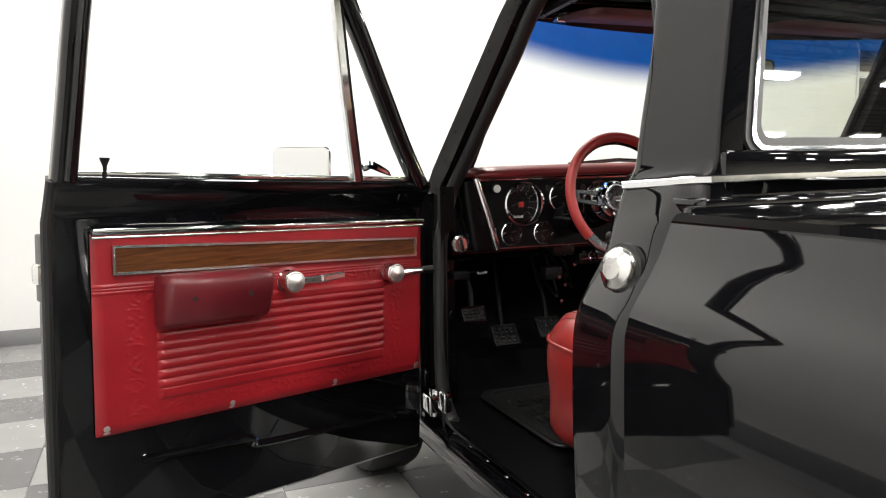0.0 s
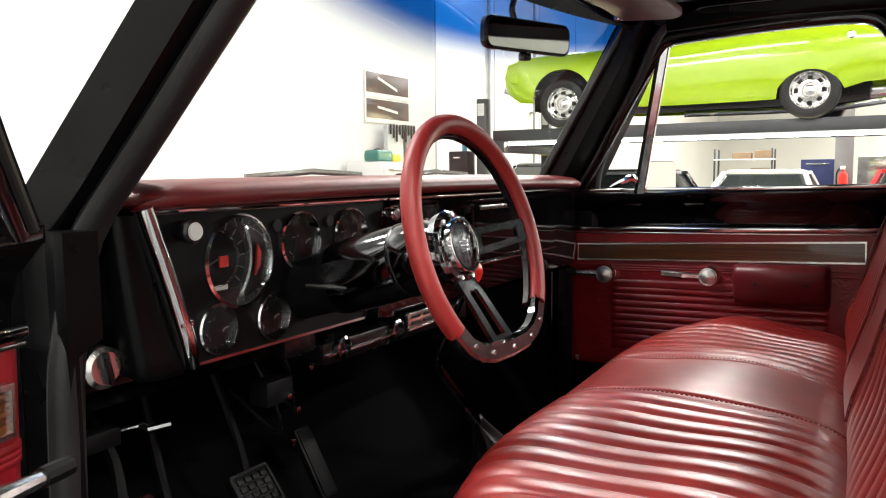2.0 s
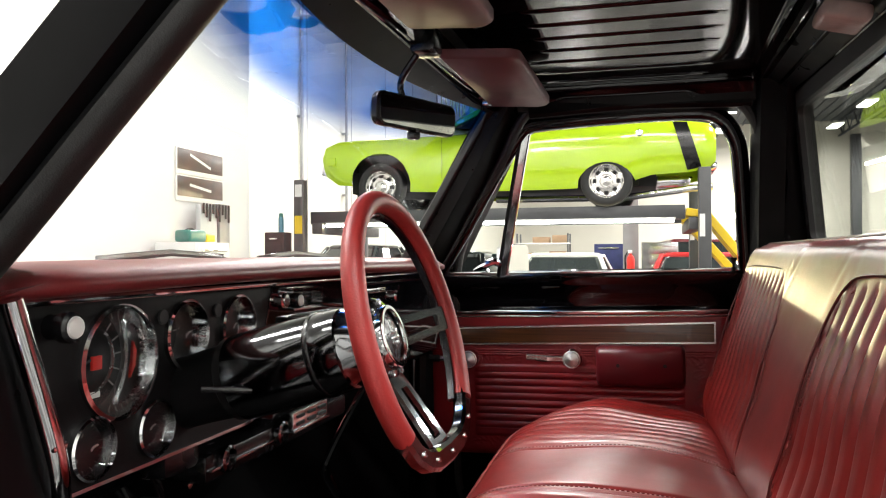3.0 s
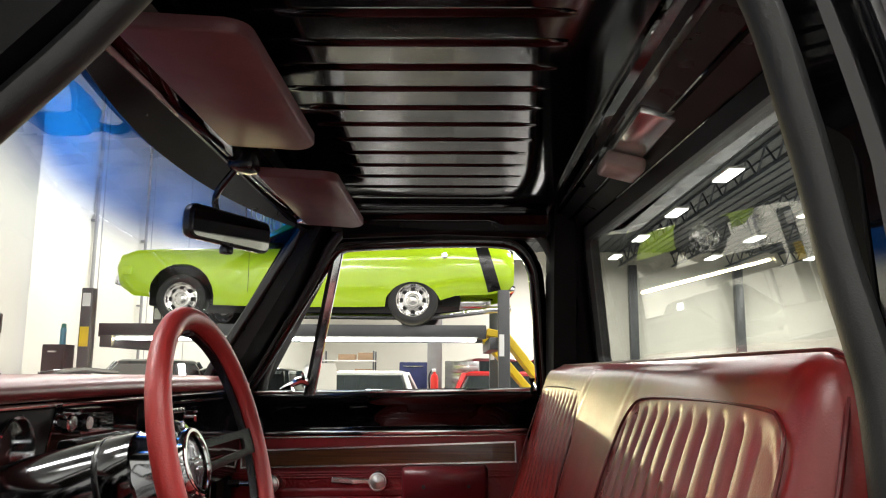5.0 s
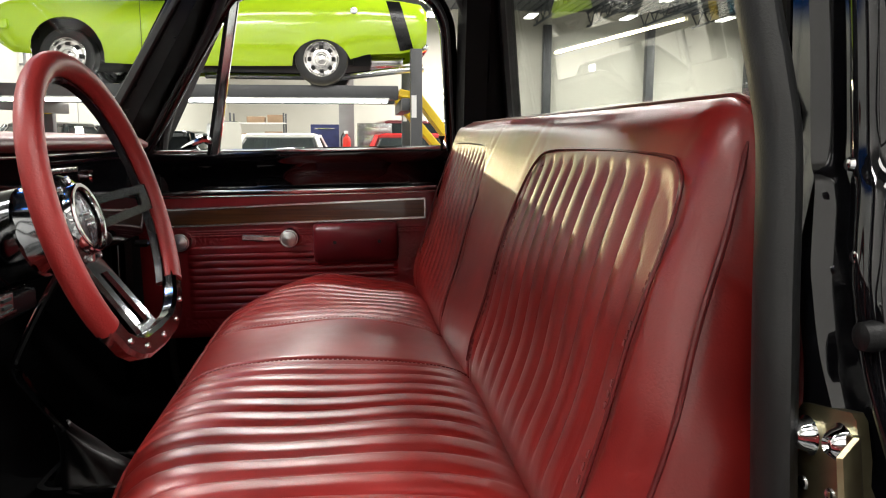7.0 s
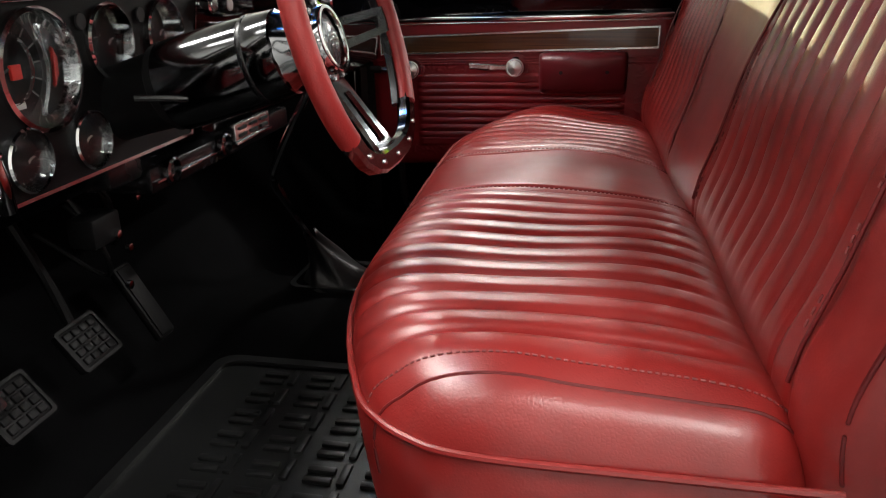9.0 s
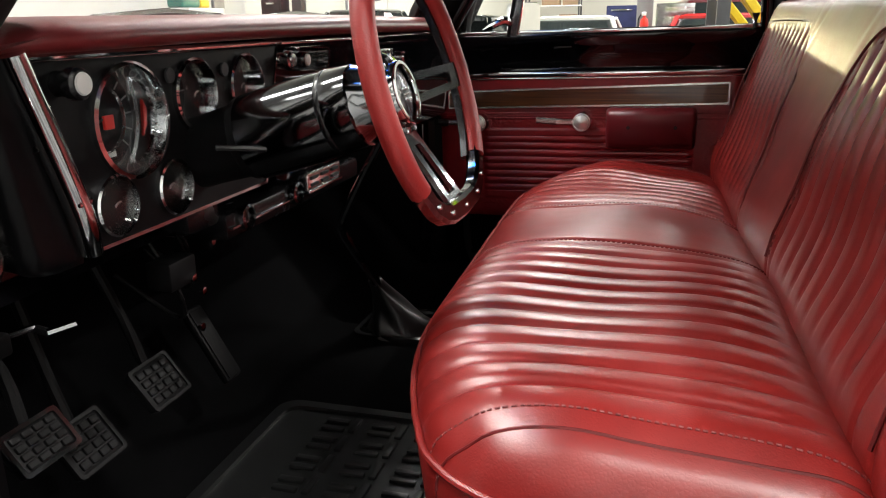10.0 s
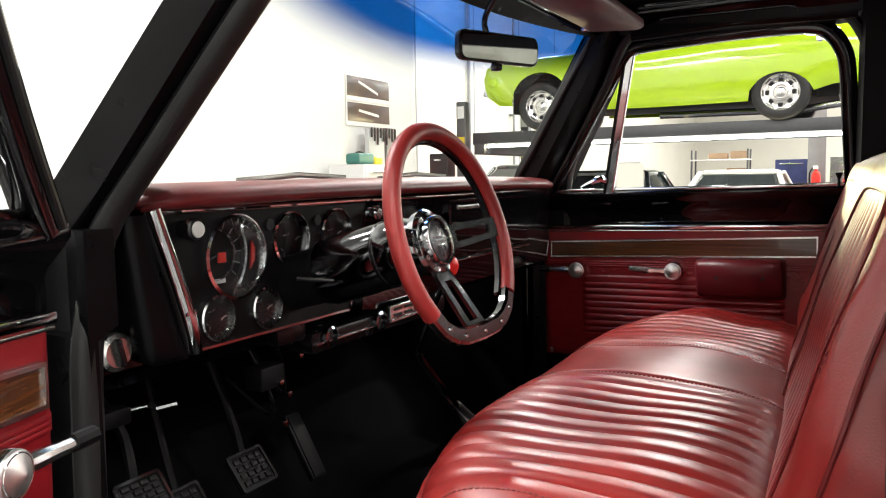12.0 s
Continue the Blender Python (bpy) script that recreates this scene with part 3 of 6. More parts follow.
tpart("lock_pillar", bm, BLACK_MATT, both=False)
bm = loft([[(0.745, y, 1.585), (0.745, y, 1.66), (0.66, y, 1.66), (0.675, y, 1.60)] for y in (-0.25, -0.6, -0.90)])
tpart("roof_rail", bm, DULL, both=False)
# rear wall and window
part("rear_wall_frame", ringplate(rounded(-0.800, 0.790, 1.150, 1.640, 0.05, 6), rounded(-0.722, 0.700, 1.236, 1.584, 0.05, 6), rear_plane, -0.012, 0.010), BLACK, truck)


def rear_box(x0, x1, y0, y1, z0, z1, bevel):
    bm = box(x0, x1, y0, y1, z0, z1, bevel)
    bmesh.ops.subdivide_edges(bm, edges=[e for e in bm.edges if abs(e.verts[0].co.x - e.verts[1].co.x) > 1.0], cuts=6)
    for v in bm.verts:
        v.co.y = square_off(v.co.x, v.co.y)
    return bm


part("rear_wall", rear_box(-0.89, 0.89, -1.112, -1.088, 0.42, 1.15, 0.008), BLACK, truck)
part("rear_panel", rear_box(-0.80, 0.80, -1.086, -1.062, 1.13, 1.232, 0.008), BLACK, truck)
part("rear_sill", rear_box(-0.735, 0.735, -1.060, -0.985, 1.2225, 1.2315, 0.002), BLACK, truck)
part("rear_ledge", rear_box(-0.86, 0.86, -1.110, -0.985, 1.135, 1.160, 0.006), BLACK, truck)
# One gasket in two colours: lit grey outside, shaded dark inside.
rw = part("rear_window", ringplate(rounded(-0.738, 0.716, 1.220, 1.600, 0.040, 6), rounded(-0.706, 0.684, 1.252, 1.568, 0.026, 6), rear_plane, -0.020, 0.002), GASKET, truck, "fixed rear window in a grey rubber gasket")
part("inner_gasket", ringplate(rounded(-0.738, 0.716, 1.220, 1.600, 0.040, 6), rounded(-0.706, 0.684, 1.252, 1.568, 0.026, 6), rear_plane, 0.002, 0.014), SEAL, rw)
gl = part("pane", plate(rounded(-0.716, 0.694, 1.242, 1.578, 0.03, 6), rear_plane, -0.004, 0.000), REARGLASS, rw)
gl.visible_shadow = False
part("window_trim", ringplate(rounded(-0.728, 0.706, 1.230, 1.590, 0.034, 6), rounded(-0.720, 0.698, 1.238, 1.582, 0.030, 6), rear_plane, -0.024, -0.018), DARKCHROME, rw, "bright strip in the window gasket")
# chrome belt moulding round the back of the cab
path = [(0.872, -0.926, 1.178), (0.862, -0.965, 1.180), (0.848, -1.01, 1.183), (0.833, -1.055, 1.187), (0.820, -1.082, 1.188), (0.79, -1.092, 1.189), (0.70, -1.093, 1.190), (0.0, -1.093, 1.190)]
full = [(-x, y, z) for x, y, z in path] + [(x, square_off(x, y), z) for x, y, z in path[-2::-1]]
part("belt_moulding", sweep(full, rect(0.0055, 0.0065, 0.002)), CHROME, truck, "chrome belt moulding")
# fuel filler cap on the driver's cab corner
cap_m = pose(-0.918, -0.989, 1.043) @ Matrix.Rotation(radians(-78), 4, "Y") @ Matrix.Rotation(radians(12), 4, "X")
cap = part("fuel_cap", lathe([(0, 0.027), (0.018, 0.0265), (0.021, 0.023), (0.030, 0.020), (0.036, 0.013), (0.037, 0.004), (0.035, 0.0)], cap_m, 40), ALLOY, truck, "round chrome fuel filler cap")
part("grommet", lathe([(0.036, 0.005), (0.043, 0.004), (0.045, -0.004), (0.040, -0.02)], cap_m, 36), SEAL, cap)
# latch striker and dark bumpers on the driver's jamb
def jamb(a, b, d):
    """A point of the latch plate: outwards, upwards along its leaning edges, and forwards."""
    return (-0.852 - a + 0.012 * (b / 0.06), -0.900 + d - 0.10 * a, 0.985 + b + 0.20 * a)


outline = [(-0.030, -0.10), (0.040, -0.10), (0.040, -0.012), (0.034, 0.0), (0.036, 0.016), (0.034, 0.040), (0.030, 0.045), (-0.016, 0.045), (-0.021, 0.040), (-0.022, 0.012), (-0.029, 0.002)]
strike = part("striker_plate", plate(outline, jamb, -0.003, 0.005), STEEL, truck, "olive zinc-plated latch striker plate")
flange = [(jamb(0.030, b, 0.004), jamb(0.036, b, 0.004), jamb(0.041, b, 0.010), jamb(0.043, b, y), jamb(0.040, b, y + 0.002), jamb(0.036, b, 0.014)) for b, y in ((-0.095, 0.030), (-0.03, 0.034), (-0.01, 0.022), (0.02, 0.022), (0.032, 0.010))]
part("latch_flange", loft(flange), STEEL, strike)
for a, b, r in ((-0.010, 0.024, 0.014), (0.022, 0.024, 0.014)):
    m = Matrix.Translation(jamb(a, b, 0.004)) @ Matrix.Rotation(radians(-90), 4, "X")
    part("stud", lathe([(r, 0), (r, 0.003), (r * 0.82, 0.005), (r * 0.66, 0.010), (r * 0.40, 0.013), (r * 0.22, 0.010), (0, 0.010)], m, 18), CHROME, strike)
for a, b in ((-0.020, -0.010), (0.007, -0.012)):
    m = Matrix.Translation(jamb(a, b, 0.004)) @ Matrix.Rotation(radians(-90), 4, "X")
    part("screw", lathe([(0.006, 0), (0.005, 0.002), (0.002, 0.001), (0, 0.001)], m, 10), SILVER, strike)

part("jamb_bumper", lathe([(0.010, 0), (0.010, 0.010), (0.009, 0.017), (0.005, 0.019), (0, 0.019)], pose(-0.880, -0.912, 1.088) @ Matrix.Rotation(radians(-90), 4, "X"), 14), RUBBER, truck, "black rubber door bumper")
for x, z in ((-0.864, 1.111), (-0.855, 1.134), (-0.841, 1.193)):
    part("jamb_screw", lathe([(0.005, 0), (0.004, 0.003), (0, 0.004)], pose(x, -0.906, z) @ Matrix.Rotation(radians(-90), 4, "X"), 10), CHROME, truck)

# roof: outer shell, inner liner
def roof_ring(ix, iy0, iy1, z, r):
    return [(a, b, z) for a, b in rounded(-0.75 + ix, 0.75 - ix, -1.08 + iy0, -0.155 - iy1, r, 6)]


rings = [roof_ring(0.10, 0.09, 0.08, 1.70, 0.06), roof_ring(0.075, 0.06, 0.05, 1.64, 0.06), roof_ring(0.055, 0.05, 0.03, 1.605, 0.07), roof_ring(0.012, 0.01, 0.005, 1.605, 0.09), roof_ring(0.0, 0.0, 0.0, 1.625, 0.10),
         roof_ring(0.008, 0.0, 0.01, 1.665, 0.12), roof_ring(0.03, 0.02, 0.04, 1.715, 0.14), roof_ring(0.09, 0.07, 0.10, 1.748, 0.16), roof_ring(0.2, 0.18, 0.22, 1.765, 0.16)]
part("roof", loft(rings, caps=True), BLACK, truck, sharp=60)


def liner(u, v):
    """Ribbed headliner, its ribs running fore and aft, with flat ends and raised borders."""
    x, y = -0.66 + 1.32 * u, -0.235 - 0.595 * v
    z = 1.668 + 0.014 * (1 - (x / 0.66) ** 2)
    if 0.18 < v < 0.80:
        g = abs(((x + 0.66) / 0.088) % 1 - 0.5) * 2
        z += 0.008 * max(0.0, (g - 0.80) / 0.2) * min(1.0, (v - 0.18) * 25, (0.80 - v) * 25)
    e = min(u, 1 - u) * 1.32
    if e < 0.05:
        z -= 0.03 * (1 - e / 0.05) ** 2
    return (x, y, z - 0.018)


part("headliner", sheet(liner, 264, 30, 0.004), LINER, truck, "glossy black ribbed roof lining", sharp=60)
for y, z in ((-0.24, 1.648), (-0.835, 1.648)):
    part("headliner_rail", sweep([(-0.66, y, z), (0, y, z + 0.006), (0.66, y, z)], rect(0.012, 0.008, 0.004)), BLACK, truck)
# rear header panel with the dome lamp
def header(u, v):
    x = -0.68 + 1.36 * u
    return (x, -0.84 - (0.180 - 0.063 * (x + 0.73)) * v, 1.652 - 0.058 * v ** 1.6)


part("rear_header", sheet(header, 20, 8, 0.006), DULL, truck)
part("front_header", sheet(lambda u, v: (-0.66 + 1.32 * u, -0.235 + 0.060 * v + 0.108 * v * (1 - (2 * u - 1) ** 2), 1.652 - 0.05 * v * v), 24, 8, 0.006), DULL, truck)
lamp_m = pose(0.04, -0.898, 1.624, 14, 0, 0)
dome = part("dome_lamp", box(-0.24, 0.105, -0.030, 0.030, -0.004, 0.016, 0.006, lamp_m), ALLOY, truck, "dome lamp with frosted lens")
part("lens", box(-0.045, 0.045, -0.036, 0.040, -0.034, -0.004, 0.010, lamp_m, seg=3), LAMPLENS, dome)
for v in (0.16, 0.52, 0.84):
    a, b = header(0.03, v), header(0.97, v)
    part("header_moulding", sweep([(a[0], a[1], a[2] - 0.004), (b[0], b[1], b[2] - 0.004)], rect(0.007, 0.004, 0.002)), BLACK, truck)
for s in (-1, 1):
    part("side_rail", sweep([(s * 0.685, -0.28, 1.612), (s * 0.69, -0.55, 1.625), (s * 0.69, -0.83, 1.615)], rect(0.016, 0.03, 0.008), up=(0, 0, 1)), DULL, truck)

# windscreen
def screen(u, v, out=0.0):
    s = 2 * u - 1
    w = 0.735 + (0.672 - 0.735) * v
    y = 0.105 - 0.285 * v + (0.155 - 0.045 * v) * (1 - s * s)
    return (w * s, y + out, 1.175 + 0.445 * v)


ws = part("windscreen", sheet(screen, 28, 14), SHADED, truck, "curved windscreen with a blue sunshade band")
ws.visible_shadow = False
edge = [screen(0, v / 8) for v in range(9)] + [screen(u / 16, 1) for u in range(1, 17)] + [screen(1, 1 - v / 8) for v in range(1, 9)] + [screen(1 - u / 16, 0) for u in range(1, 16)]
part("windscreen_gasket", sweep(edge, rect(0.012, 0.012, 0.004), True), SEAL, truck)
part("cowl", sheet(lambda u, v: (-0.74 + 1.48 * u, 0.10 + 0.16 * (1 - (2 * u - 1) ** 2) + 0.30 * v, 1.17 - 0.05 * v), 24, 4, 0.01), BLACK, truck)
for x in (-0.23, 0.30):
    wip = part("wiper", tube([(x, 0.36, 1.16), (x + 0.012, 0.335, 1.205), (x + 0.06, 0.305, 1.224), (x + 0.18, 0.293, 1.232)], 0.003, 8), DARKCHROME, truck, "dark chrome wiper arm at rest")
    part("blade", sweep([(x - 0.04, 0.286, 1.218), (x + 0.16, 0.290, 1.230), (x + 0.34, 0.284, 1.222)], rect(0.002, 0.004, 0.001)), DARKCHROME, wip)
    part("blade_rubber", sweep([(x - 0.04, 0.281, 1.212), (x + 0.16, 0.285, 1.224), (x + 0.34, 0.279, 1.216)], rect(0.002, 0.003, 0.001)), RUBBER, wip)

# bonnet, wings and bed
part("bonnet", sheet(lambda u, v: (-0.70 + 1.40 * u, 0.44 + 1.35 * v, 1.12 + 0.025 * (1 - (2 * u - 1) ** 2) - 0.06 * v * v), 20, 12, 0.02), BLACK, truck)


def side_panel(y0, y1, top, arch=None, thick=0.02, shape=None):
    """Outer skin from y0 to y1 up to height top, with a wheel opening at arch (y, z, r); shape: its own half width by height."""
    zs = [0.42 + (top - 0.42) * k / 44 for k in range(45)]
    ys = [y0 + (y1 - y0) * k / 48 for k in range(49)]
    bm = bmesh.new()
    vs = {}
    for i, y in enumerate(ys):
        for j, z in enumerate(zs):
            vs[i, j] = bm.verts.new((float(np.interp(z, *zip(*shape))) if shape else skin(min(z, 1.115)) + 0.012, y, z))
    for i in range(48):
        for j in range(44):
            cy, cz = (ys[i] + ys[i + 1]) / 2, (zs[j] + zs[j + 1]) / 2
            if arch and math.hypot(cy - arch[0], cz - arch[1]) < arch[2]:
                continue
            bm.faces.new((vs[i, j], vs[i + 1, j], vs[i + 1, j + 1], vs[i, j + 1]))
    bmesh.ops.delete(bm, geom=[v for v in bm.verts if not v.link_faces], context="VERTS")
    if arch:
        for v in bm.verts:
            if v.is_boundary and abs(v.co.z - 0.42) > 0.01 and v.co.z < top - 0.01 and y0 < v.co.y < y1:
                d = Vector((0, v.co.y - arch[0], v.co.z - arch[1]))
                if d.length < arch[2] * 1.25:
                    d = d.normalized() * arch[2]
                    v.co.y, v.co.z = arch[0] + d.y, arch[1] + d.z
    bmesh.ops.solidify(bm, geom=bm.faces[:], thickness=thick)
    return bm


tpart("front_wing", side_panel(0.085, 1.85, 1.115, (0.92, 0.36, 0.43)), BLACK, sharp=50)
BED = [(0.42, 0.968), (0.58, 0.996), (0.74, 1.008), (0.95, 1.010), (0.985, 1.006), (1.012, 0.996), (1.053, 0.968), (1.066, 0.961), (1.076, 0.954), (1.131, 0.930)]
tpart("bed_side", side_panel(-3.30, -1.130, 1.131, (-2.35, 0.36, 0.43), shape=[(q.x, q.y) for q in smooth_path([(z, x, 0) for z, x in BED], 4)]), BLACK, sharp=30)
tpart("bed_rail", sweep([(0.896, -1.130, 1.128), (0.896, -3.30, 1.128)], rect(0.035, 0.014, 0.010)), BLACK)
part("bed_front_panel", box(-0.90, 0.90, -1.160, -1.135, 0.50, 1.13, 0.006), BLACK, truck)
part("bed_floor", box(-0.90, 0.90, -3.28, -1.16, 0.62, 0.66), BLACK_MATT, truck)
part("tailgate", box(-0.90, 0.90, -3.32, -3.28, 0.62, 1.14, 0.01), BLACK, truck)
part("grille_panel", box(-0.87, 0.87, 1.80, 1.86, 0.45, 1.08, 0.02), BLACK, truck)
part("chassis", box(-0.45, 0.45, -3.2, 1.7, 0.32, 0.42, 0.01), UNDER, truck)


def wheel(parent, x, y, z, r, w, s, rimmat=CHROME, slots=8):
    """A tyre with a slotted rally rim; s: the side that the rim faces (1: +x)."""
    m = pose(x, y, z) @ Matrix.Rotation(radians(90 * s), 4, "Y")
    ty = part("wheel", lathe([(r * 0.66, -w / 2), (r * 0.80, -w / 2), (r * 0.96, -w * 0.44), (r, -w * 0.30), (r, w * 0.30), (r * 0.97, w * 0.42), (r * 0.88, w * 0.49), (r * 0.76, w / 2), (r * 0.665, w * 0.44), (r * 0.64, w * 0.2), (r * 0.64, -w * 0.4)], m, 40), TYRE, parent, "black tyre on a slotted steel rim")
    part("rim", lathe([(r * 0.665, w * 0.44), (r * 0.64, w * 0.46), (r * 0.60, w * 0.40), (r * 0.57, w * 0.22), (r * 0.50, w * 0.20), (r * 0.36, w * 0.32), (r * 0.27, w * 0.33), (r * 0.22, w * 0.26), (0, w * 0.25)], m, 40), rimmat, ty)
    part("hub_cap", lathe([(r * 0.20, w * 0.25), (r * 0.19, w * 0.34), (r * 0.12, w * 0.40), (0, w * 0.41)], m, 20), rimmat, ty)
    for k in range(slots):
        a = 2 * math.pi * k / slots
        c = m @ pose(r * 0.445 * math.cos(a), r * 0.445 * math.sin(a), w * 0.285) @ Matrix.Rotation(a, 4, "Z")
        part("rim_slot", box(-r * 0.065, r * 0.065, -r * 0.085, r * 0.085, -0.012, 0.008, 0.006, c), UNDER, ty)
    return ty


for s in (-1, 1):
    wheel(truck, s * 0.80, 0.92, 0.345, 0.345, 0.22, s)
    wheel(truck, s * 0.80, -2.35, 0.345, 0.345, 0.22, s)


# ---- doors ----
HINGE = (-0.991, 0.056)
OPEN = Matrix.Translation((HINGE[0] + 0.015, HINGE[1] + 0.050, 0.006)) @ Matrix.Rotation(radians(-66.5), 4, "Z") @ Matrix.Translation((0, 0, 1.06)) @ Matrix.Rotation(radians(-2.2), 4, "X") @ Matrix.Diagonal((1, 1.075, 1.015, 1)) @ Matrix.Translation((-HINGE[0], -HINGE[1], -1.06)) @ Matrix.Diagonal((-1, 1, 1, 1))
RAKE = Matrix.Translation((0, -0.38, 1.058)) @ Matrix.Rotation(radians(-1.1), 4, "X") @ Matrix.Translation((0, 0.38, -1.058))


def lean(z):
    """Where the window frame stands at height z."""
    return 0.812 - (z - 1.16) * 0.155


def door_panel(u, v):
    """Pressed vinyl: ribs in the middle, tooled ornament round them."""
    d, z = 0.815 * u, 0.66 + 0.40 * v
    out = 0.014
    e = min(d, 0.815 - d, z - 0.66)
    if e < 0.02:
        out -= 0.008 * (1 - e / 0.02) ** 2
    if 0.125 < d < 0.70 and 0.712 < z < 0.915:
        k = min(1.0, (d - 0.125) / 0.012, (0.70 - d) / 0.012, (z - 0.712) / 0.006, (0.915 - z) / 0.006)
        if 0.735 < z < 0.895:
            out += 0.006 * k * abs(math.sin(math.pi * (z - 0.735) / 0.020)) ** 0.7
        else:
            out += 0.004 * k
    else:
        q = min(abs(d - 0.090), abs(d - 0.742)) if 0.69 < z < 0.93 else 9
        q = min(q, abs(z - 0.700)) if 0.08 < d < 0.76 else q
        q = min(q, abs(z - 0.934)) if 0.08 < d < 0.76 else q
        if q < 0.020:
            scroll = math.sin(105 * d + 2.6 * math.sin(88 * z + 1.7 * math.sin(41 * d)))
            leaf = math.sin(118 * z + 2.4 * math.sin(97 * d + 1.3 * math.sin(53 * z)))
            out += 0.0013 * (1 - (q / 0.020) ** 2) * (max(0.0, 1 - 2.6 * abs(scroll)) + max(0.0, 1 - 2.6 * abs(leaf)))
    for zz in (0.944, 0.950, 0.956):
        if abs(z - zz) < 0.0022:
            out += 0.002
    return (0.836 - out, 0.03 - d, z)


def build_door(name, label, m, rise):
    def dp(pname, bm, material, parent, plabel="", sharp=35):
        move(bm, bm.verts, m)
        return part(pname, bm, material, parent, plabel, sharp)

    prof = [(0.862, 0.425), (0.838, 0.44), (0.836, 0.50), (0.836, 1.085), (0.826, 1.115), (0.808, 1.135), (0.797, 1.150), (0.797, 1.164), (0.806, 1.170), (0.842, 1.170), (0.856, 1.150)]
    prof += [(skin(z) + 0.004, z) for z in (1.06, 0.99, 0.90, 0.72, 0.55, 0.47)]
    shell = loft([[(x - (0.006 if k in (0, 3) else 0.0) * (1 if x > 0.85 else -1), y, z) for x, z in prof] for k, y in enumerate((0.045, 0.033, -0.838, -0.852))])
    d = dp(name, shell, BLACK, truck, label, sharp=50)
    dp("trim_panel", sheet(door_panel, 270, 190, 0.003), VINYL, d, "red tooled vinyl door panel with ribs", sharp=70)
    dp("top_moulding", box(0.812, 0.828, -0.787, 0.032, 1.056, 1.070, 0.004), CHROME, d)
    dp("top_bead", box(0.816, 0.830, -0.787, 0.032, 1.049, 1.054, 0.002), ALLOY, d)
    # walnut strip in its bright frame
    loop = [(-0.752, 0.978), (0.004, 0.970), (0.004, 1.020), (-0.752, 1.036)]
    small = [(-0.748, 0.983), (0.000, 0.975), (0.000, 1.015), (-0.748, 1.031)]
    dp("veneer_strip", plate(loop, yz, 0.826, 0.8125), WOOD, d, "walnut veneer strip")
    dp("veneer_frame", ringplate(loop, small, yz, 0.824, 0.809), ALLOY, d)
    # arm rest
    rings = []
    for y, w, g in ((-0.440, 0.5, 0.010), (-0.443, 0.85, 0.004), (-0.452, 1.0, 0.0), (-0.56, 1.0, 0.0), (-0.660, 1.0, 0.0), (-0.670, 0.85, 0.004), (-0.673, 0.5, 0.010)):
        rings.append([(0.822 - w * a, y, z0) for a, z0 in ((0, 0.972 - g), (0.050, 0.975 - g), (0.070, 0.967 - g), (0.076, 0.955), (0.070, 0.925), (0.058, 0.882 + g), (0.044, 0.868 + g), (0.0, 0.858 + g))])
    arm = dp("arm_rest", loft(rings), ARMVINYL, d, "padded maroon vinyl arm rest", sharp=60)
    for y in (-0.500, -0.620):
        dp("screw_hole", lathe([(0.005, 0), (0.005, 0.002), (0, 0.002)], pose(0.753, y, 0.925) @ Matrix.Rotation(radians(-92), 4, "Y"), 12), UNDER, arm)
    # window crank and latch lever, both pointing forward
    for pname, y, z, plabel in (("window_crank", -0.375, 0.935, "chrome window crank"), ("latch_lever", -0.085, 0.932, "chrome inside latch lever")):
        tm = pose(0.826, y, z) @ Matrix.Rotation(radians(-90), 4, "Y")
        hub = dp(pname, lathe([(0.031, 0), (0.030, 0.006), (0.024, 0.009), (0.022, 0.020), (0.025, 0.026), (0.025, 0.040), (0.021, 0.046), (0.010, 0.044), (0, 0.044)], tm, 28), CHROME, d, plabel)
        dp("hub_face", lathe([(0.0245, 0.0410), (0.0235, 0.0445), (0.012, 0.0490), (0.002, 0.0530), (0, 0.0532)], tm, 32), SPUN, hub, "spun aluminium hub face")
        dp("escutcheon", lathe([(0.036, 0), (0.034, 0.008), (0.026, 0.010)], tm, 28), VINYL, hub)
        if pname == "window_crank":
            dp("arm", sweep([(0.796, y + 0.02, z), (0.790, y + 0.045, z + 0.001), (0.780, y + 0.075, z + 0.003), (0.778, y + 0.120, z + 0.007)], rect(0.005, 0.008, 0.003), up=(0, 0, 1), scale=(1.0, 0.9, 1.2, 0.8)), ALLOY, hub)
            dp("grip", sweep([(0.776, y + 0.066, z + 0.004), (0.774, y + 0.122, z + 0.008)], rect(0.006, 0.008, 0.003)), ALLOY, hub)
        else:
            bm = tube(smooth_path([(0.794, y + 0.02, z), (0.786, y + 0.05, z + 0.002), (0.779, y + 0.085, z + 0.003)], 4), 0.009, 10, scale=[1.0, 1.05, 1.1, 1.1, 1.0, 0.95, 0.9, 0.85, 0.8])
            dp("lever", bm, ALLOY, hub)
            dp("tip", tube([(0.780, y + 0.082, z + 0.003), (0.774, y + 0.112, z + 0.004)], 0.010, 10), RUBBER, hub)
    for y in (0.012, -0.245, -0.510, -0.768):
        sc = dp("panel_screw", lathe([(0.013, 0), (0.012, 0.003), (0.007, 0.004), (0.006, 0.007), (0, 0.008)], pose(0.826, y, 0.674) @ Matrix.Rotation(radians(-90), 4, "Y"), 16), SPUN, d)
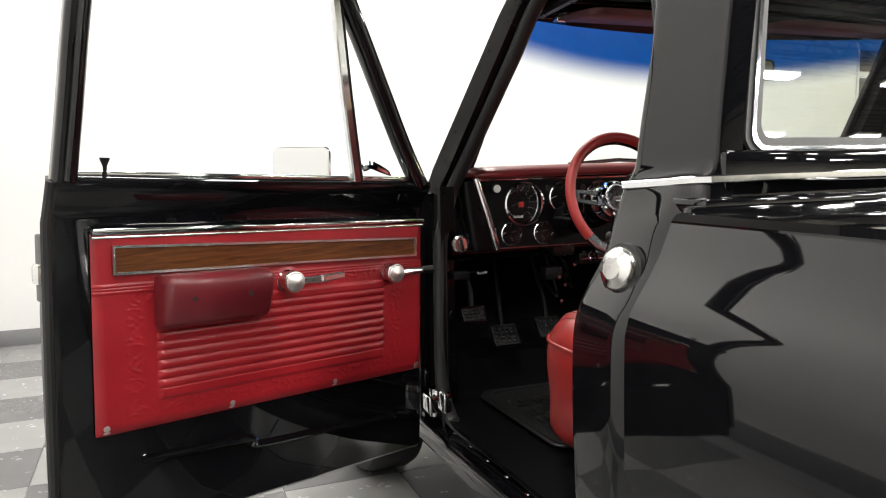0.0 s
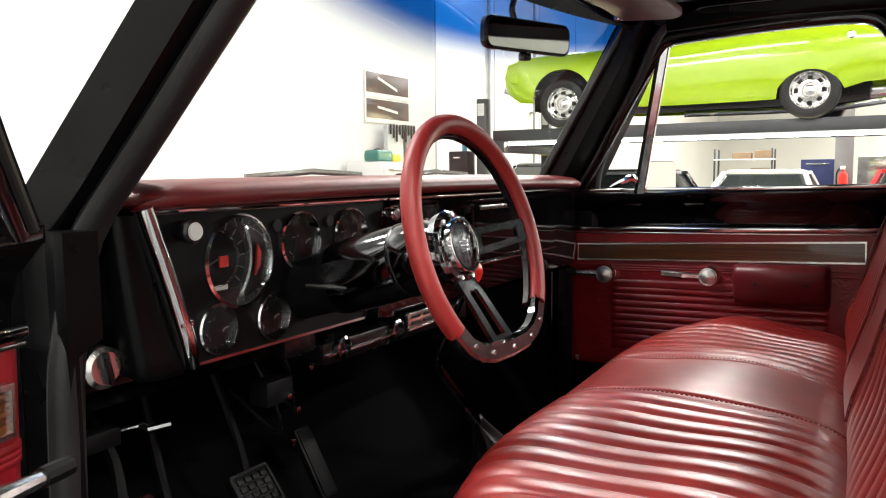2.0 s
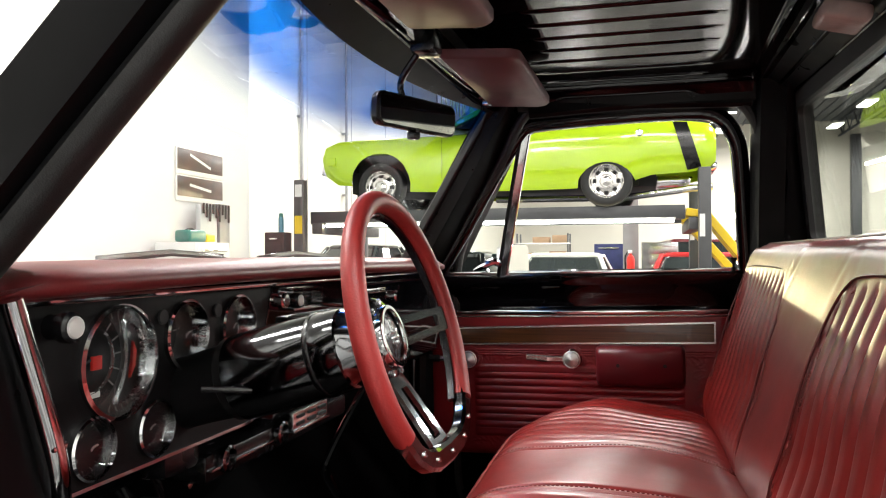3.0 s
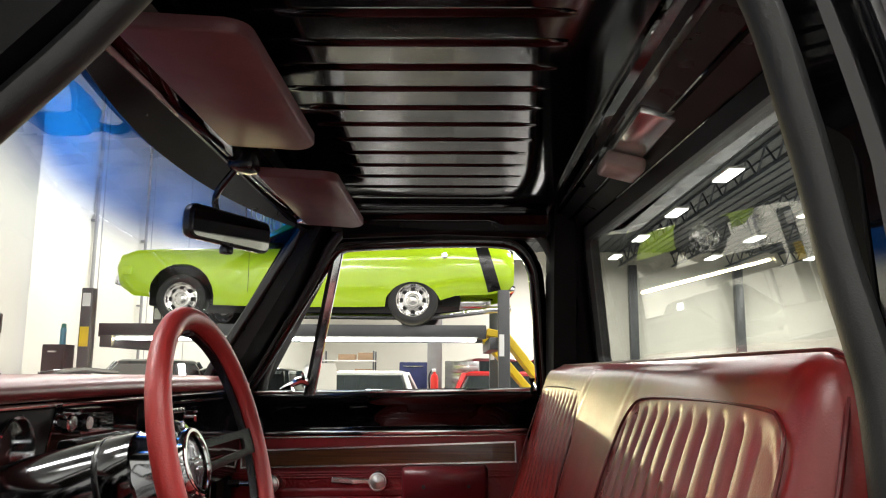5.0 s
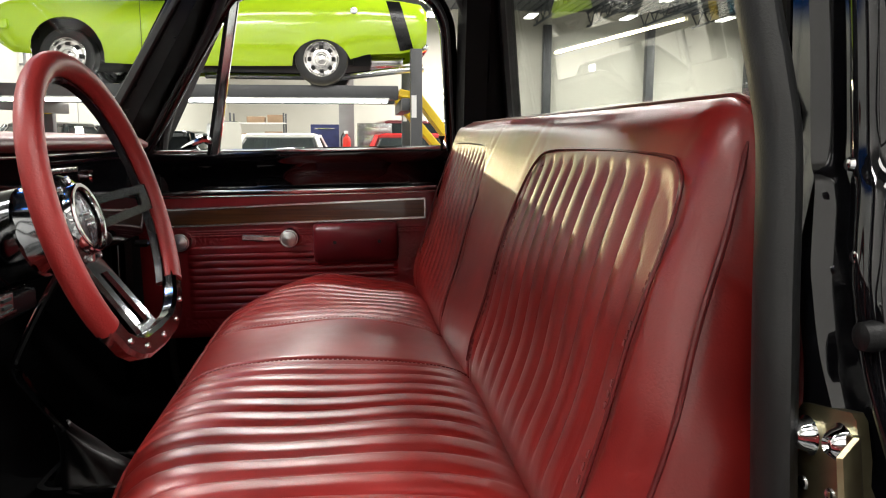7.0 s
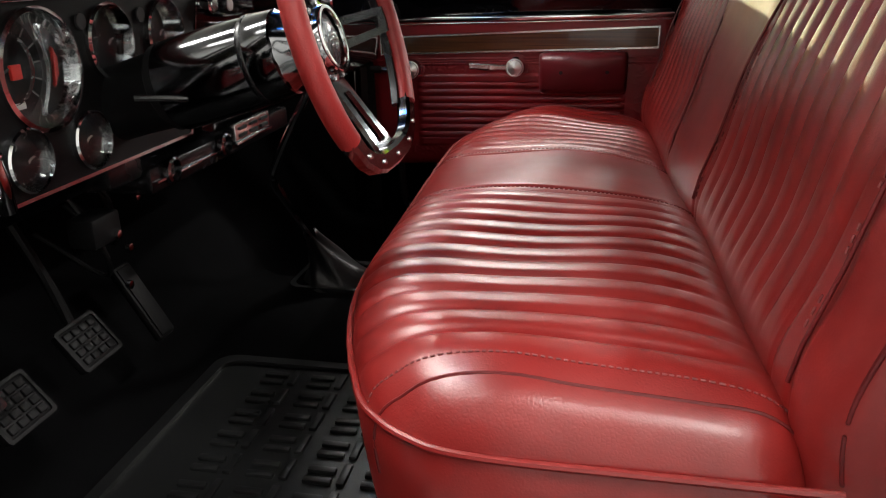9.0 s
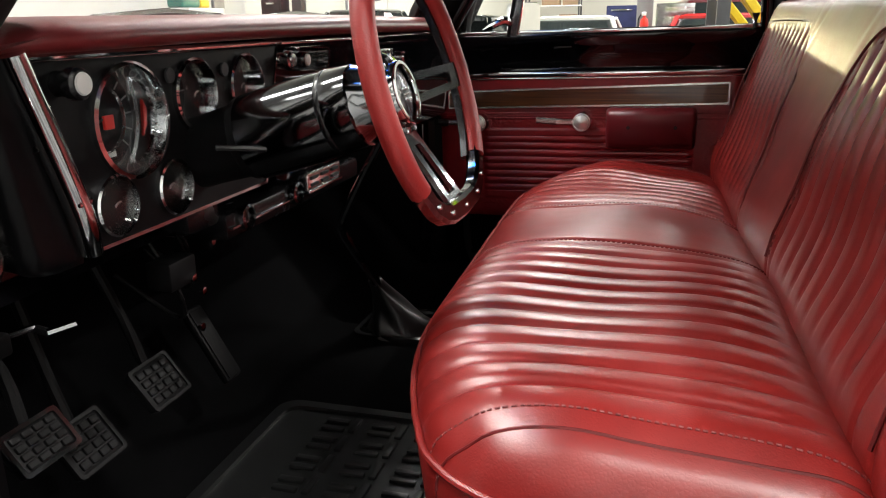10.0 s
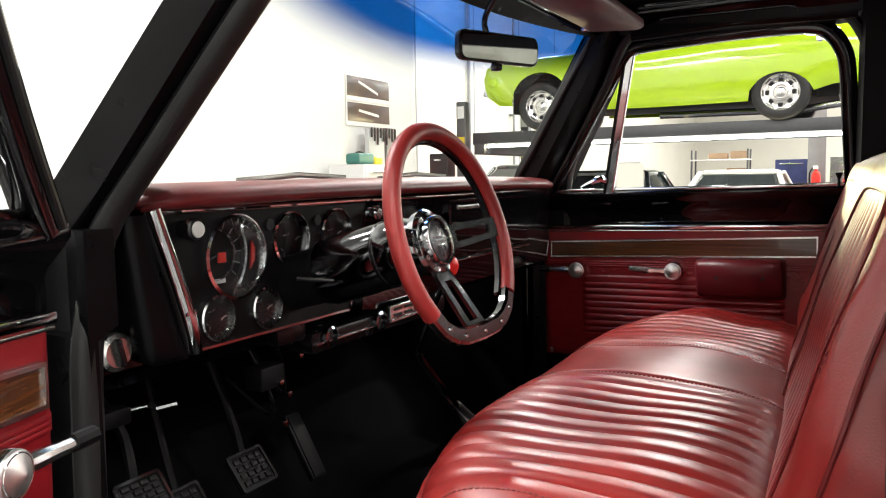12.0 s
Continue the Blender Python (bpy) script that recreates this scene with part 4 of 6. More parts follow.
    # window frame
    loop = [(0.012, 1.160), (-0.06, 1.262), (-0.16, 1.420), (-0.235 - 0.6 * rise, 1.535 + rise), (-0.262 - 0.6 * rise, 1.572 + rise), (-0.285 - 0.6 * rise, 1.590 + rise), (-0.33 - 0.5 * rise, 1.598 + rise), (-0.55, 1.604 + rise), (-0.72, 1.600 + rise), (-0.775, 1.580 + rise), (-0.806, 1.535 + rise), (-0.818, 1.46), (-0.826, 1.30), (-0.834, 1.160)]
    pts = [(lean(q.y), q.x, q.y) for q in smooth_path([(a, b, 0) for a, b in loop], 3)]
    fr = dp("window_frame", sweep(pts, rect(0.020, 0.019, 0.006), up=(1, 0, 0)), BLACK, d, sharp=60)
    inner = [(p[0] - 0.020, p[1] - 0.0, p[2]) for p in pts]
    dp("frame_bead", sweep(inner, rect(0.004, 0.006, 0.002), up=(1, 0, 0)), SEAL, fr)
    # quarter light with its chrome bar, glass and catch
    high = 1.575 + rise
    back = 0.020 if rise > 0 else 0.0
    bar = [(lean(1.165) - 0.004, -0.187 - 0.2 * back, 1.165), (lean(1.37) - 0.004, -0.231 - 0.7 * back, 1.37), (lean(high) - 0.004, -0.276 - 0.22 * rise - back, high)]
    dp("division_bar", sweep(bar, rect(0.011, 0.009, 0.003), up=(1, 0, 0)), CHROME, d, "chrome quarter-light bar")
    dp("division_seal", sweep([(x + 0.003, y + 0.014, z) for x, y, z in bar], rect(0.006, 0.008, 0.002), up=(1, 0, 0)), RUBBER, d)
    tri = [(lean(1.178), -0.02, 1.178), (lean(1.178), -0.178, 1.178), (lean(1.55), -0.262 - back, 1.55)]
    bm = bmesh.new()
    bm.faces.new([bm.verts.new(p) for p in tri])
    bmesh.ops.solidify(bm, geom=bm.faces[:], thickness=0.004)
    q = dp("quarter_light", bm, CLEAR, d, "triangular quarter-light glass")
    q.visible_shadow = False
    dp("catch", tube(smooth_path([(0.800, -0.178, 1.198), (0.786, -0.165, 1.208), (0.778, -0.135, 1.196), (0.776, -0.108, 1.184)], 4), 0.010, 8, scale=[0.9, 1.1, 1.2, 1.2, 1.1, 1.05, 1.0, 0.95, 0.9, 0.8, 0.7, 0.55, 0.4]), CHROME, q, "chrome quarter-light catch")
    # sill moulding, lock button
    dp("sill_moulding", box(0.806, 0.813, -0.835, -0.012, 1.168, 1.180, 0.002), CHROME, d)
    dp("lock_button", lathe([(0.0035, 0), (0.0035, 0.020), (0.009, 0.034), (0.009, 0.037), (0, 0.037)], pose(0.802, -0.800 if rise < 0 else -0.765, 1.168), 12), RUBBER, d, "black lock button")
    # latch on the rear edge
    dp("latch", box(0.84, 0.89, -0.862, -0.851, 0.93, 1.06, 0.004), STEELGREY, d)
    dp("latch_fork", box(0.842, 0.880, -0.872, -0.858, 0.965, 1.005, 0.006), ALLOY, d, "bright metal latch fork")
    for z in (0.90, 1.085):
        dp("edge_screw", lathe([(0.008, 0), (0.007, 0.004), (0, 0.005)], pose(0.868, -0.853, z) @ Matrix.Rotation(radians(90), 4, "X"), 10), CHROME, d)
    dp("edge_seal", sweep([(0.845, -0.857, 0.46), (0.843, -0.857, 0.9), (0.838, -0.857, 1.08), (0.806, -0.855, 1.16)], circle(0.009, 8), up=(1, 0, 0)), SEAL, d)
    # pressed swage under the panel
    dp("lower_swage", sweep(smooth_path([(0.832, -0.05, 0.545), (0.832, -0.30, 0.552), (0.832, -0.45, 0.560), (0.832, -0.47, 0.580), (0.832, -0.70, 0.590)], 4), rect(0.006, 0.012, 0.004), up=(1, 0, 0)), BLACK, d)
    # outside mirror
    mp = pose(1.068, -0.180, 1.190, 0, 0, -17.5 if m is RAKE else -26)
    mir = dp("outside_mirror", loft([[tuple(mp @ Vector((a * k, d0, b * k))) for a, b in rounded(-0.088, 0.088, -0.070, 0.070, 0.018)] for d0, k in ((0.035, 0.6), (0.026, 0.92), (0.004, 1.0), (0.0, 0.97))]), CHROME, d, "chrome outside mirror on an arm")
    dp("mirror_glass", plate(rounded(-0.083, 0.083, -0.065, 0.065, 0.015), lambda a, b, z: tuple(mp @ Vector((a, z, b))), -0.002, 0.0015), MIRROR, mir)
    dp("mirror_arm", tube([(1.062, -0.16, 1.15), (1.04, -0.13, 1.09), (0.96, -0.12, 1.06), (0.90, -0.12, 1.05)], 0.008, 8), CHROME, mir)
    return d


build_door("passenger_door", "closed black door with red panel", RAKE, -0.018)
build_door("driver_door", "wide-open black door with red panel", OPEN, 0.045)
for z in (0.55,):
    bm = box(-0.885, -0.86, -0.075, 0.02, z - 0.03, z + 0.03, 0.006)
    tube([(-0.905, -0.045, z - 0.04), (-0.905, -0.045, z + 0.04)], 0.011, 10, bm=bm)
    box(-0.93, -0.90, -0.075, -0.02, z - 0.025, z + 0.025, 0.006, bm=bm)
    part("door_hinge", bm, CHROME, truck)


# ---- bench seat ----
def seam(x, at, width=0.004, depth=0.006):
    return -depth * math.exp(-((abs(x) - at) / width) ** 2)


def pleat(x, lo, hi, pitch, depth):
    a = abs(x)
    if not lo < a < hi:
        return 0.0
    return 0.25 * depth - depth * (1 - abs(math.sin(math.pi * (a - lo) / pitch))) ** 2.2


def end_inset(x, half, r):
    """How far the section shrinks close to the ends of a cushion."""
    t = max(0.0, (abs(x) - (half - r)) / r)
    return r * (1 - math.sqrt(max(0.0, 1 - t * t)))


def stations(half, r, step):
    xs = [-half + r * (1 - math.cos(math.pi / 2 * k / 7)) for k in range(7)]
    n = round(2 * (half - r) / step)
    return xs + [-(half - r) + 2 * (half - r) * k / n for k in range(n + 1)] + [-x for x in xs[::-1]]


def closed_ends(rings):
    """Rings with their first and last drawn in to the middle, for softly domed ends."""
    out = list(rings)
    for at, x_out in ((0, -0.006), (len(rings), 0.006)):
        ring = rings[0 if at == 0 else -1]
        cy, cz = (sum(p[k] for p in ring) / len(ring) for k in (1, 2))
        drawn = [[(p[0] + x_out * g, cy + (p[1] - cy) * f, cz + (p[2] - cz) * f) for p in ring] for f, g in ((0.85, 0.6), (0.5, 0.9), (0.05, 1.0))]
        out = drawn[::-1] + out if at == 0 else out + drawn
    return out


seat = part("bench_seat", box(-0.66, 0.66, -0.86, -0.42, 0.50, 0.56, 0.01), BLACK_MATT, truck, "red leather bench seat with pleated panels")
CUSH = smooth_path([(0, -0.365, 0.545), (0, -0.326, 0.64), (0, -0.308, 0.74), (0, -0.306, 0.790), (0, -0.322, 0.828), (0, -0.378, 0.858), (0, -0.48, 0.870), (0, -0.60, 0.867), (0, -0.70, 0.858), (0, -0.755, 0.842), (0, -0.788, 0.805), (0, -0.80, 0.74), (0, -0.80, 0.60), (0, -0.76, 0.545), (0, -0.6, 0.54)], 4, True)


def skewed(x, y):
    """The bench stands slightly out of square in the cab."""
    return y + 0.033 * (x + 0.72)


rings = []
for x in stations(0.770, 0.085, 0.006):
    k = end_inset(x, 0.770, 0.085)
    ring = []
    for i, p in enumerate(CUSH):
        nx = CUSH[(i + 1) % len(CUSH)] - CUSH[i - 1]
        nrm = Vector((0, -nx.z, nx.y)).normalized()
        if nrm.dot(p - Vector((0, -0.6, 0.70))) < 0:
            nrm = -nrm
        d = 0.0
        on_top = min(1.0, max(0.0, (p.z - 0.795) / 0.05))
        if p.y > -0.79:
            d += on_top * max(0.0, min(1.0, (p.y + 0.765) / 0.07)) * (pleat(x, 0.165, 0.655, 0.0490, 0.0085) + seam(x, 0.138) + seam(x, 0.162, 0.003, 0.003) + seam(x, 0.722) + seam(x, 0.662, 0.003, 0.003))
            d += on_top * 0.006 * math.sin(p.y * 19 + x * 3.1) * math.sin(x * 6.3 + 1)
        q = p + nrm * d
        mid = Vector((0, max(-0.70, min(-0.45, q.y)), 0.69))
        q += (mid - q).normalized() * k
        bow = max(0.0, (abs(x) - 0.36) / 0.40)
        front = max(0.0, min(1.0, (q.y + 0.58) / 0.24))
        ring.append((x, skewed(x, q.y - 0.105 * bow * bow * front), q.z - 0.024 * max(0.0, x + 0.25)))
    rings.append(ring)
cushion_rings = rings
part("cushion", loft(closed_ends(rings)), LEATHER, seat, "pleated red leather cushion", sharp=80)
# corded edge round the cushion's top


def front_at(ring, z):
    """Where a cushion ring's front rises through the height z."""
    for a, b in zip(ring, ring[1:]):
        if a[2] <= z < b[2] and a[1] > -0.6:
            f = (z - a[2]) / (b[2] - a[2])
            return tuple(p + (q - p) * f for p, q in zip(a, b))
    return None


front = [q for k, q in enumerate(front_at(r, 0.800) for r in rings) if q and (k % 4 == 0 or abs(q[0]) > 0.70)]
side = [(front[0][0] - 0.002, y, 0.799) for y in (-0.80, -0.70, -0.62, -0.54)]
path = side + [(x, y + 0.004, z) for x, y, z in front]
part("cushion_piping", tube(smooth_path(path, 2), 0.0040, 8), LEATHER, seat, "red leather piping along the cushion's edge")

BACK = smooth_path([(0, -0.800, 0.66), (0, -0.774, 0.78), (0, -0.766, 0.865), (0, -0.793, 0.96), (0, -0.817, 1.05), (0, -0.845, 1.13), (0, -0.866, 1.190), (0, -0.884, 1.230), (0, -0.912, 1.245), (0, -0.945, 1.230), (0, -0.985, 1.17), (0, -1.06, 1.04), (0, -1.09, 0.80), (0, -0.96, 0.66)], 8, True)


def back_face(z):
    """y of the backrest's front at height z."""
    front = BACK[:56]
    for a, b in zip(front, front[1:]):
        if a.z <= z <= b.z:
            return a.y + (b.y - a.y) * (z - a.z) / max(1e-6, b.z - a.z)
    return front[0].y if z < front[0].z else front[-1].y


def panel_mask(x, z):
    """1 inside the pleated inset of the backrest, which has rounded upper corners."""
    a = abs(abs(x) - 0.425)
    w = 0.275
    r = 0.085
    top = 1.186
    if a > w or z > top:
        return 0.0
    if a > w - r and z > top - r and math.hypot(a - (w - r), z - (top - r)) > r:
        return 0.0
    return min(1.0, (w - a) / 0.012, (top - z) / 0.02)


rings = []
for x in stations(0.764, 0.05, 0.006):
    k = end_inset(x, 0.764, 0.05)
    t = max(0.0, (abs(x) - 0.664) / 0.10)
    drop = 0.075 * (1 - math.sqrt(max(0.0, 1 - t * t)))
    ring = []
    for i, p in enumerate(BACK):
        nx = BACK[(i + 1) % len(BACK)] - BACK[i - 1]
        nrm = Vector((0, -nx.z, nx.y)).normalized()
        if nrm.dot(p - Vector((0, -0.87, 1.0))) < 0:
            nrm = -nrm
        d = 0.0
        if i < 58:
            m = panel_mask(x, p.z)
            d += m * max(0.0, min(1.0, (p.z - 0.855) / 0.06)) * (pleat(x, 0.172, 0.642, 0.0470, 0.012) - 0.004)
            for at in (0.150, 0.172, 0.700, 0.648):
                if p.z < 1.11:
                    d += seam(x, at, 0.003, 0.005)
            d += 0.005 * math.sin(p.z * 17 + x * 4.0) * math.sin(x * 5.3 + 0.6)
            d += 0.0012 * (1 - m) * math.sin(p.z * 61 + 3 * math.sin(x * 47)) * math.exp(-(min(abs(abs(x) - 0.16), abs(abs(x) - 0.70)) / 0.03) ** 2)
        q = p + nrm * d
        mid = Vector((0, -0.93, max(0.85, min(1.13, q.z))))
        if q.y > -0.93 or q.z > 1.15:
            q += (mid - q).normalized() * k
        f = max(0.0, min(1.0, (p.z - 0.85) / 0.38))
        pinch = 0.030 * max(0.0, min(1.0, (p.z - 1.0) / 0.15)) * max(0.0, (abs(x) - 0.66) / 0.104)
        ring.append((x - math.copysign(pinch, x), skewed(x, q.y), q.z - drop * f))
    rings.append(ring)
part("backrest", loft(closed_ends(rings)), LEATHER, seat, "pleated red leather backrest", sharp=80)
for s in (-1, 1):
    loop = [(s * 0.150, 0.86), (s * 0.150, 1.0), (s * 0.152, 1.08), (s * 0.165, 1.140), (s * 0.195, 1.176), (s * 0.25, 1.192), (s * 0.43, 1.196), (s * 0.619, 1.194), (s * 0.669, 1.186), (s * 0.693, 1.160), (s * 0.699, 1.10), (s * 0.700, 1.0), (s * 0.701, 0.86)]
    pts = [(q.x, skewed(q.x, back_face(q.y) + 0.0015), q.y) for q in smooth_path([(a, b, 0) for a, b in loop], 4)]
    part("inset_seam", tube(pts, 0.0022, 6), PIPING, seat, "dark corded seam round the pleated inset")
    bm = bmesh.new()
    for n, q in enumerate(pts[::1]):
        if n % 2 == 0 and n + 1 < len(pts):
            a, b = Vector(q), Vector(pts[n + 1])
            c = Vector((s * 0.415, 0, 1.0))
            for e in range(3):
                p0, p1 = a.lerp(b, e / 3), a.lerp(b, (e + 0.6) / 3)
                off = Vector((c.x - p0.x, 0, c.z - p0.z)).normalized() * 0.016
                tube([(q.x + off.x, skewed(q.x, back_face(q.z) - 0.001), q.z + off.z) for q in (p0, p1)], 0.0012, 4, bm=bm)
    tagged(part("stitching", bm, THREAD, seat, "row of red stitches"), kind="stuff")
    for at in (0.138, 0.722):
        row = min(cushion_rings, key=lambda r: abs(r[0][0] - s * at))
        part("cushion_seam", tube([q for p, q in zip(CUSH, row) if p.z > 0.735 and p.y > -0.80], 0.0018, 6), PIPING, seat)
        bm = bmesh.new()
        row = min(cushion_rings, key=lambda r: abs(r[0][0] - s * (at + (0.014 if at < 0.5 else -0.016))))
        run = [Vector(q) for p, q in zip(CUSH, row) if p.z > 0.80 and p.y > -0.78]
        for a, b in zip(run, run[1:]):
            n = max(1, round((b - a).length / 0.007))
            for k in range(n):
                tube([tuple(a.lerp(b, k / n) + Vector((0, 0, 0.0006))), tuple(a.lerp(b, (k + 0.6) / n) + Vector((0, 0, 0.0006)))], 0.0011, 4, bm=bm)
        tagged(part("stitching", bm, THREAD, seat, "row of red stitches"), kind="stuff")
# corded edge along the backrest's rim
path = []
for k in range(15):
    z = 0.80 + 0.33 * k / 14
    x = -0.757 + 0.026 * max(0.0, min(1.0, (z - 1.0) / 0.15))
    path.append((x, skewed(x, back_face(z) - 0.030), z))
path.append((-0.727, skewed(-0.727, -0.888), 1.178))
crest = [max(r, key=lambda p: p[2]) for r in rings]
path += [(x, y, z + 0.0012) for k, (x, y, z) in enumerate(crest) if -0.706 < x < 0 and (k % 5 == 0 or x < -0.62)]
path += [(-x, y - 0.066 * x, z) for x, y, z in path[::-1]]
part("backrest_piping", tube(smooth_path(path, 2), 0.0028, 8), PIPING, seat, "dark piping along the backrest's edge")

# ---- dashboard ----
dash_prof = [(0.40, 1.15), (0.03, 1.185), (0.004, 1.178), (0.006, 1.00), (0.010, 0.955), (0.03, 0.940), (0.08, 0.945), (0.30, 1.0)]
dash = part("dashboard", loft([[(x, (0.055 if x < -0.2295 and 0.95 < z < 1.18 and y < 0.02 else y), z) for y, z in dash_prof] for x in (-0.80, -0.795, -0.23, -0.229, 0.3, 0.795, 0.80)]), BLACK, truck, "glossy black metal dashboard with chrome trim", sharp=30)
pad_prof = [(0.30, 1.165), (0.26, 1.198), (0.12, 1.212), (0.02, 1.212), (-0.022, 1.207), (-0.040, 1.196), (-0.040, 1.184), (-0.026, 1.178), (0.03, 1.180)]
rings = []
for k in range(33):
    x = -0.775 + 1.55 * k / 32
    e = max(0.0, (abs(x) - 0.70) / 0.075)
    crown = 0.006 * (1 - (x / 0.775) ** 2)
    rings.append([(x, y + (0.045 * e * e if y < 0.1 else 0.0) + (0.0 if y < 0.2 else -0.13 * (x / 0.775) ** 2), z + crown - 0.02 * e * e * (z > 1.19)) for y, z in pad_prof])
part("dash_pad", loft(rings), PADVINYL, dash, "padded red vinyl dash top", sharp=70)
part("lower_moulding", box(-0.20, 0.78, -0.002, 0.006, 1.172, 1.177, 0.001), CHROME, dash)

# instrument panel: a slanted-sided plate with round wells
bez = [(-0.680, 0.972), (-0.30, 0.972), (-0.232, 1.176), (-0.742, 1.176)]
bezin = [(-0.674, 0.9762), (-0.304, 0.9762), (-0.238, 1.1715), (-0.736, 1.1715)]
GAUGES = ((-0.594, 1.102, 0.062, True), (-0.466, 1.119, 0.044, False), (-0.340, 1.119, 0.044, False), (-0.638, 1.015, 0.033, False), (-0.531, 1.014, 0.033, False))
cu = bpy.data.curves.new("panel_outline", "CURVE")
cu.dimensions, cu.fill_mode, cu.extrude = "2D", "BOTH", 0.003
for loop in [bez] + [[(gx + gr * math.cos(2 * math.pi * k / 40), gz + gr * math.sin(2 * math.pi * k / 40)) for k in range(40)] for gx, gz, gr, _ in GAUGES]:
    sp = cu.splines.new("POLY")
    sp.points.add(len(loop) - 1)
    for q, (a, b) in zip(sp.points, loop):
        q.co = (a, b, 0, 1)
    sp.use_cyclic_u = True
tmp = bpy.data.objects.new("panel_outline", cu)
pierced = bmesh.new()
pierced.from_mesh(bpy.data.meshes.new_from_object(tmp))
bpy.data.objects.remove(tmp)
bpy.data.curves.remove(cu)
bmesh.ops.remove_doubles(pierced, verts=pierced.verts[:], dist=0.0002)
move(pierced, pierced.verts, pose(0, -0.009, 0, 90, 0, 0))
clus = part("instrument_panel", pierced, BLACK_MATT, dash, "black instrument panel in a chrome frame")
# Chrome frame darkened to dull reflections; the bead is added as its bright top edge.
part("panel_frame", ringplate(bez, bezin, xz(), -0.010, -0.014), DARKCHROME, clus)
part("top_bead", tube([(-0.742, -0.016, 1.1765), (-0.60, -0.018, 1.1765), (-0.235, -0.018, 1.1765)], 0.0035, 8), CHROME, clus)
part("side_bar", sweep(smooth_path([(-0.752, -0.016, 1.180), (-0.715, -0.022, 1.06), (-0.699, -0.020, 1.01), (-0.685, -0.010, 0.978)], 4), circle(0.012, 14, 0.016), up=(0, 1, 0)), CHROME, clus, "broad chrome side bar")
part("side_bar_notch", box(-0.716, -0.696, -0.036, -0.020, 1.030, 1.040, 0.003), CHROME, clus)
FACE = Matrix.Rotation(radians(90), 4, "X")


def gauge(x, z, r, big=False):
    m = pose(x, -0.012, z) @ FACE
    g = part("gauge", lathe([(r * 1.04, -0.002), (r * 1.05, 0.006), (r * 0.98, 0.008), (r * 0.95, 0.002), (r * 0.93, -0.042), (r * 0.90, -0.046)], m, 36), CHROME, clus, "round gauge in a chrome well")
    part("dial", lathe([(r * 0.93, -0.042), (r * 0.60, -0.042), (0, -0.042)], m, 32), DIAL, g)
    for k in range(13 if big else 7):
        a = radians(-40 + 260 * k / (12 if big else 6))
        c = m @ pose(r * 0.78 * math.cos(a), r * 0.78 * math.sin(a), -0.040) @ Matrix.Rotation(a, 4, "Z")
        part("tick", box(-r * 0.09, r * 0.09, -0.0009, 0.0009, 0, 0.0006, 0, c), DIALMARK, g)
    a = radians(200)
    part("needle", box(-r * 0.08, r * 0.40, -0.0012, 0.0012, 0.002, 0.003, 0, m @ pose(0, 0, -0.040) @ Matrix.Rotation(a, 4, "Z")), STEELGREY if big else WHITEMARK, g)
    ln = part("lens", lathe([(r * 0.95, 0.0), (r * 0.5, 0.003), (0, 0.004)], m, 32), LENS, g)
    ln.visible_shadow = False
    if big:
        part("gear_mark", box(0.001, 0.017, -0.012, 0.004, 0.001, 0.005, 0.001, m @ pose(0, 0, -0.040)), REDMARK, g, "red mark on the speedometer")
        part("odometer", box(-0.016, 0.016, -0.044, -0.037, 0.0, 0.003, 0.001, m @ pose(0, 0, -0.040)), WHITEMARK, g)
        part("inner_ring", lathe([(r * 0.60, -0.040), (r * 0.62, -0.036), (r * 0.66, -0.040)], m, 32), SILVER, g)
    return g


for q in GAUGES:
    gauge(*q)


def knob(name, x, z, r, depth, mat, parent, label=""):
    m = pose(x, -0.012, z) @ FACE
    k = part(name, lathe([(r * 0.8, 0), (r * 0.75, depth * 0.5), (r, depth * 0.55), (r, depth * 0.9), (r * 0.85, depth), (0, depth)], m, 18), mat, parent, label)
    part("cap", lathe([(r * 0.72, depth), (r * 0.66, depth + 0.002), (0, depth + 0.003)], m, 18), WHITEMARK if mat is not CHROME else SILVER, k)
    return k


knob("light_switch", -0.695, 1.150, 0.016, 0.030, BLACK_TRIM, clus, "black pull knob with a pale cap")
for x in (-0.516, -0.394):
    part("indicator", lathe([(0.009, 0), (0.009, 0.003), (0, 0.003)], pose(x, -0.013, 1.146) @ FACE, 14), UNDER, clus)
knob("lighter", -0.228, 1.150, 0.014, 0.022, CHROME, dash)
knob("wiper_switch", -0.190, 1.148, 0.013, 0.028, BLACK_TRIM, dash)
# centre: vent grille, radio, control plate
vent = part("vent_grille", ringplate(rounded(-0.155, -0.035, 1.128, 1.166, 0.006), rounded(-0.148, -0.042, 1.134, 1.160, 0.004), xz(), 0.004, -0.010), CHROME, dash, "chrome framed dash vent")
for k in range(4):
    part("slat", box(-0.148, -0.042, -0.006, 0.003, 1.137 + 0.006 * k, 1.1395 + 0.006 * k), BLACK_TRIM, vent)
part("vane", box(-0.088, -0.084, -0.010, 0.0, 1.135, 1.159), CHROME, vent)
radio = part("radio", plate(rounded(-0.165, 0.075, 1.045, 1.118, 0.006), xz(), 0.004, -0.010, edge=0.002), BLACK_TRIM, dash, "radio with chrome knobs and buttons")
for x in (-0.142, 0.052):
    knob("radio_knob", x, 1.082, 0.013, 0.022, CHROME, radio)
for k in range(5):
    part("push_button", box(-0.112 + 0.029 * k, -0.087 + 0.029 * k, -0.020, -0.008, 1.054, 1.066, 0.002), CHROME, radio)
part("radio_scale", box(-0.115, 0.028, -0.0125, -0.009, 1.078, 1.104, 0.001), DARKGLASS, radio)
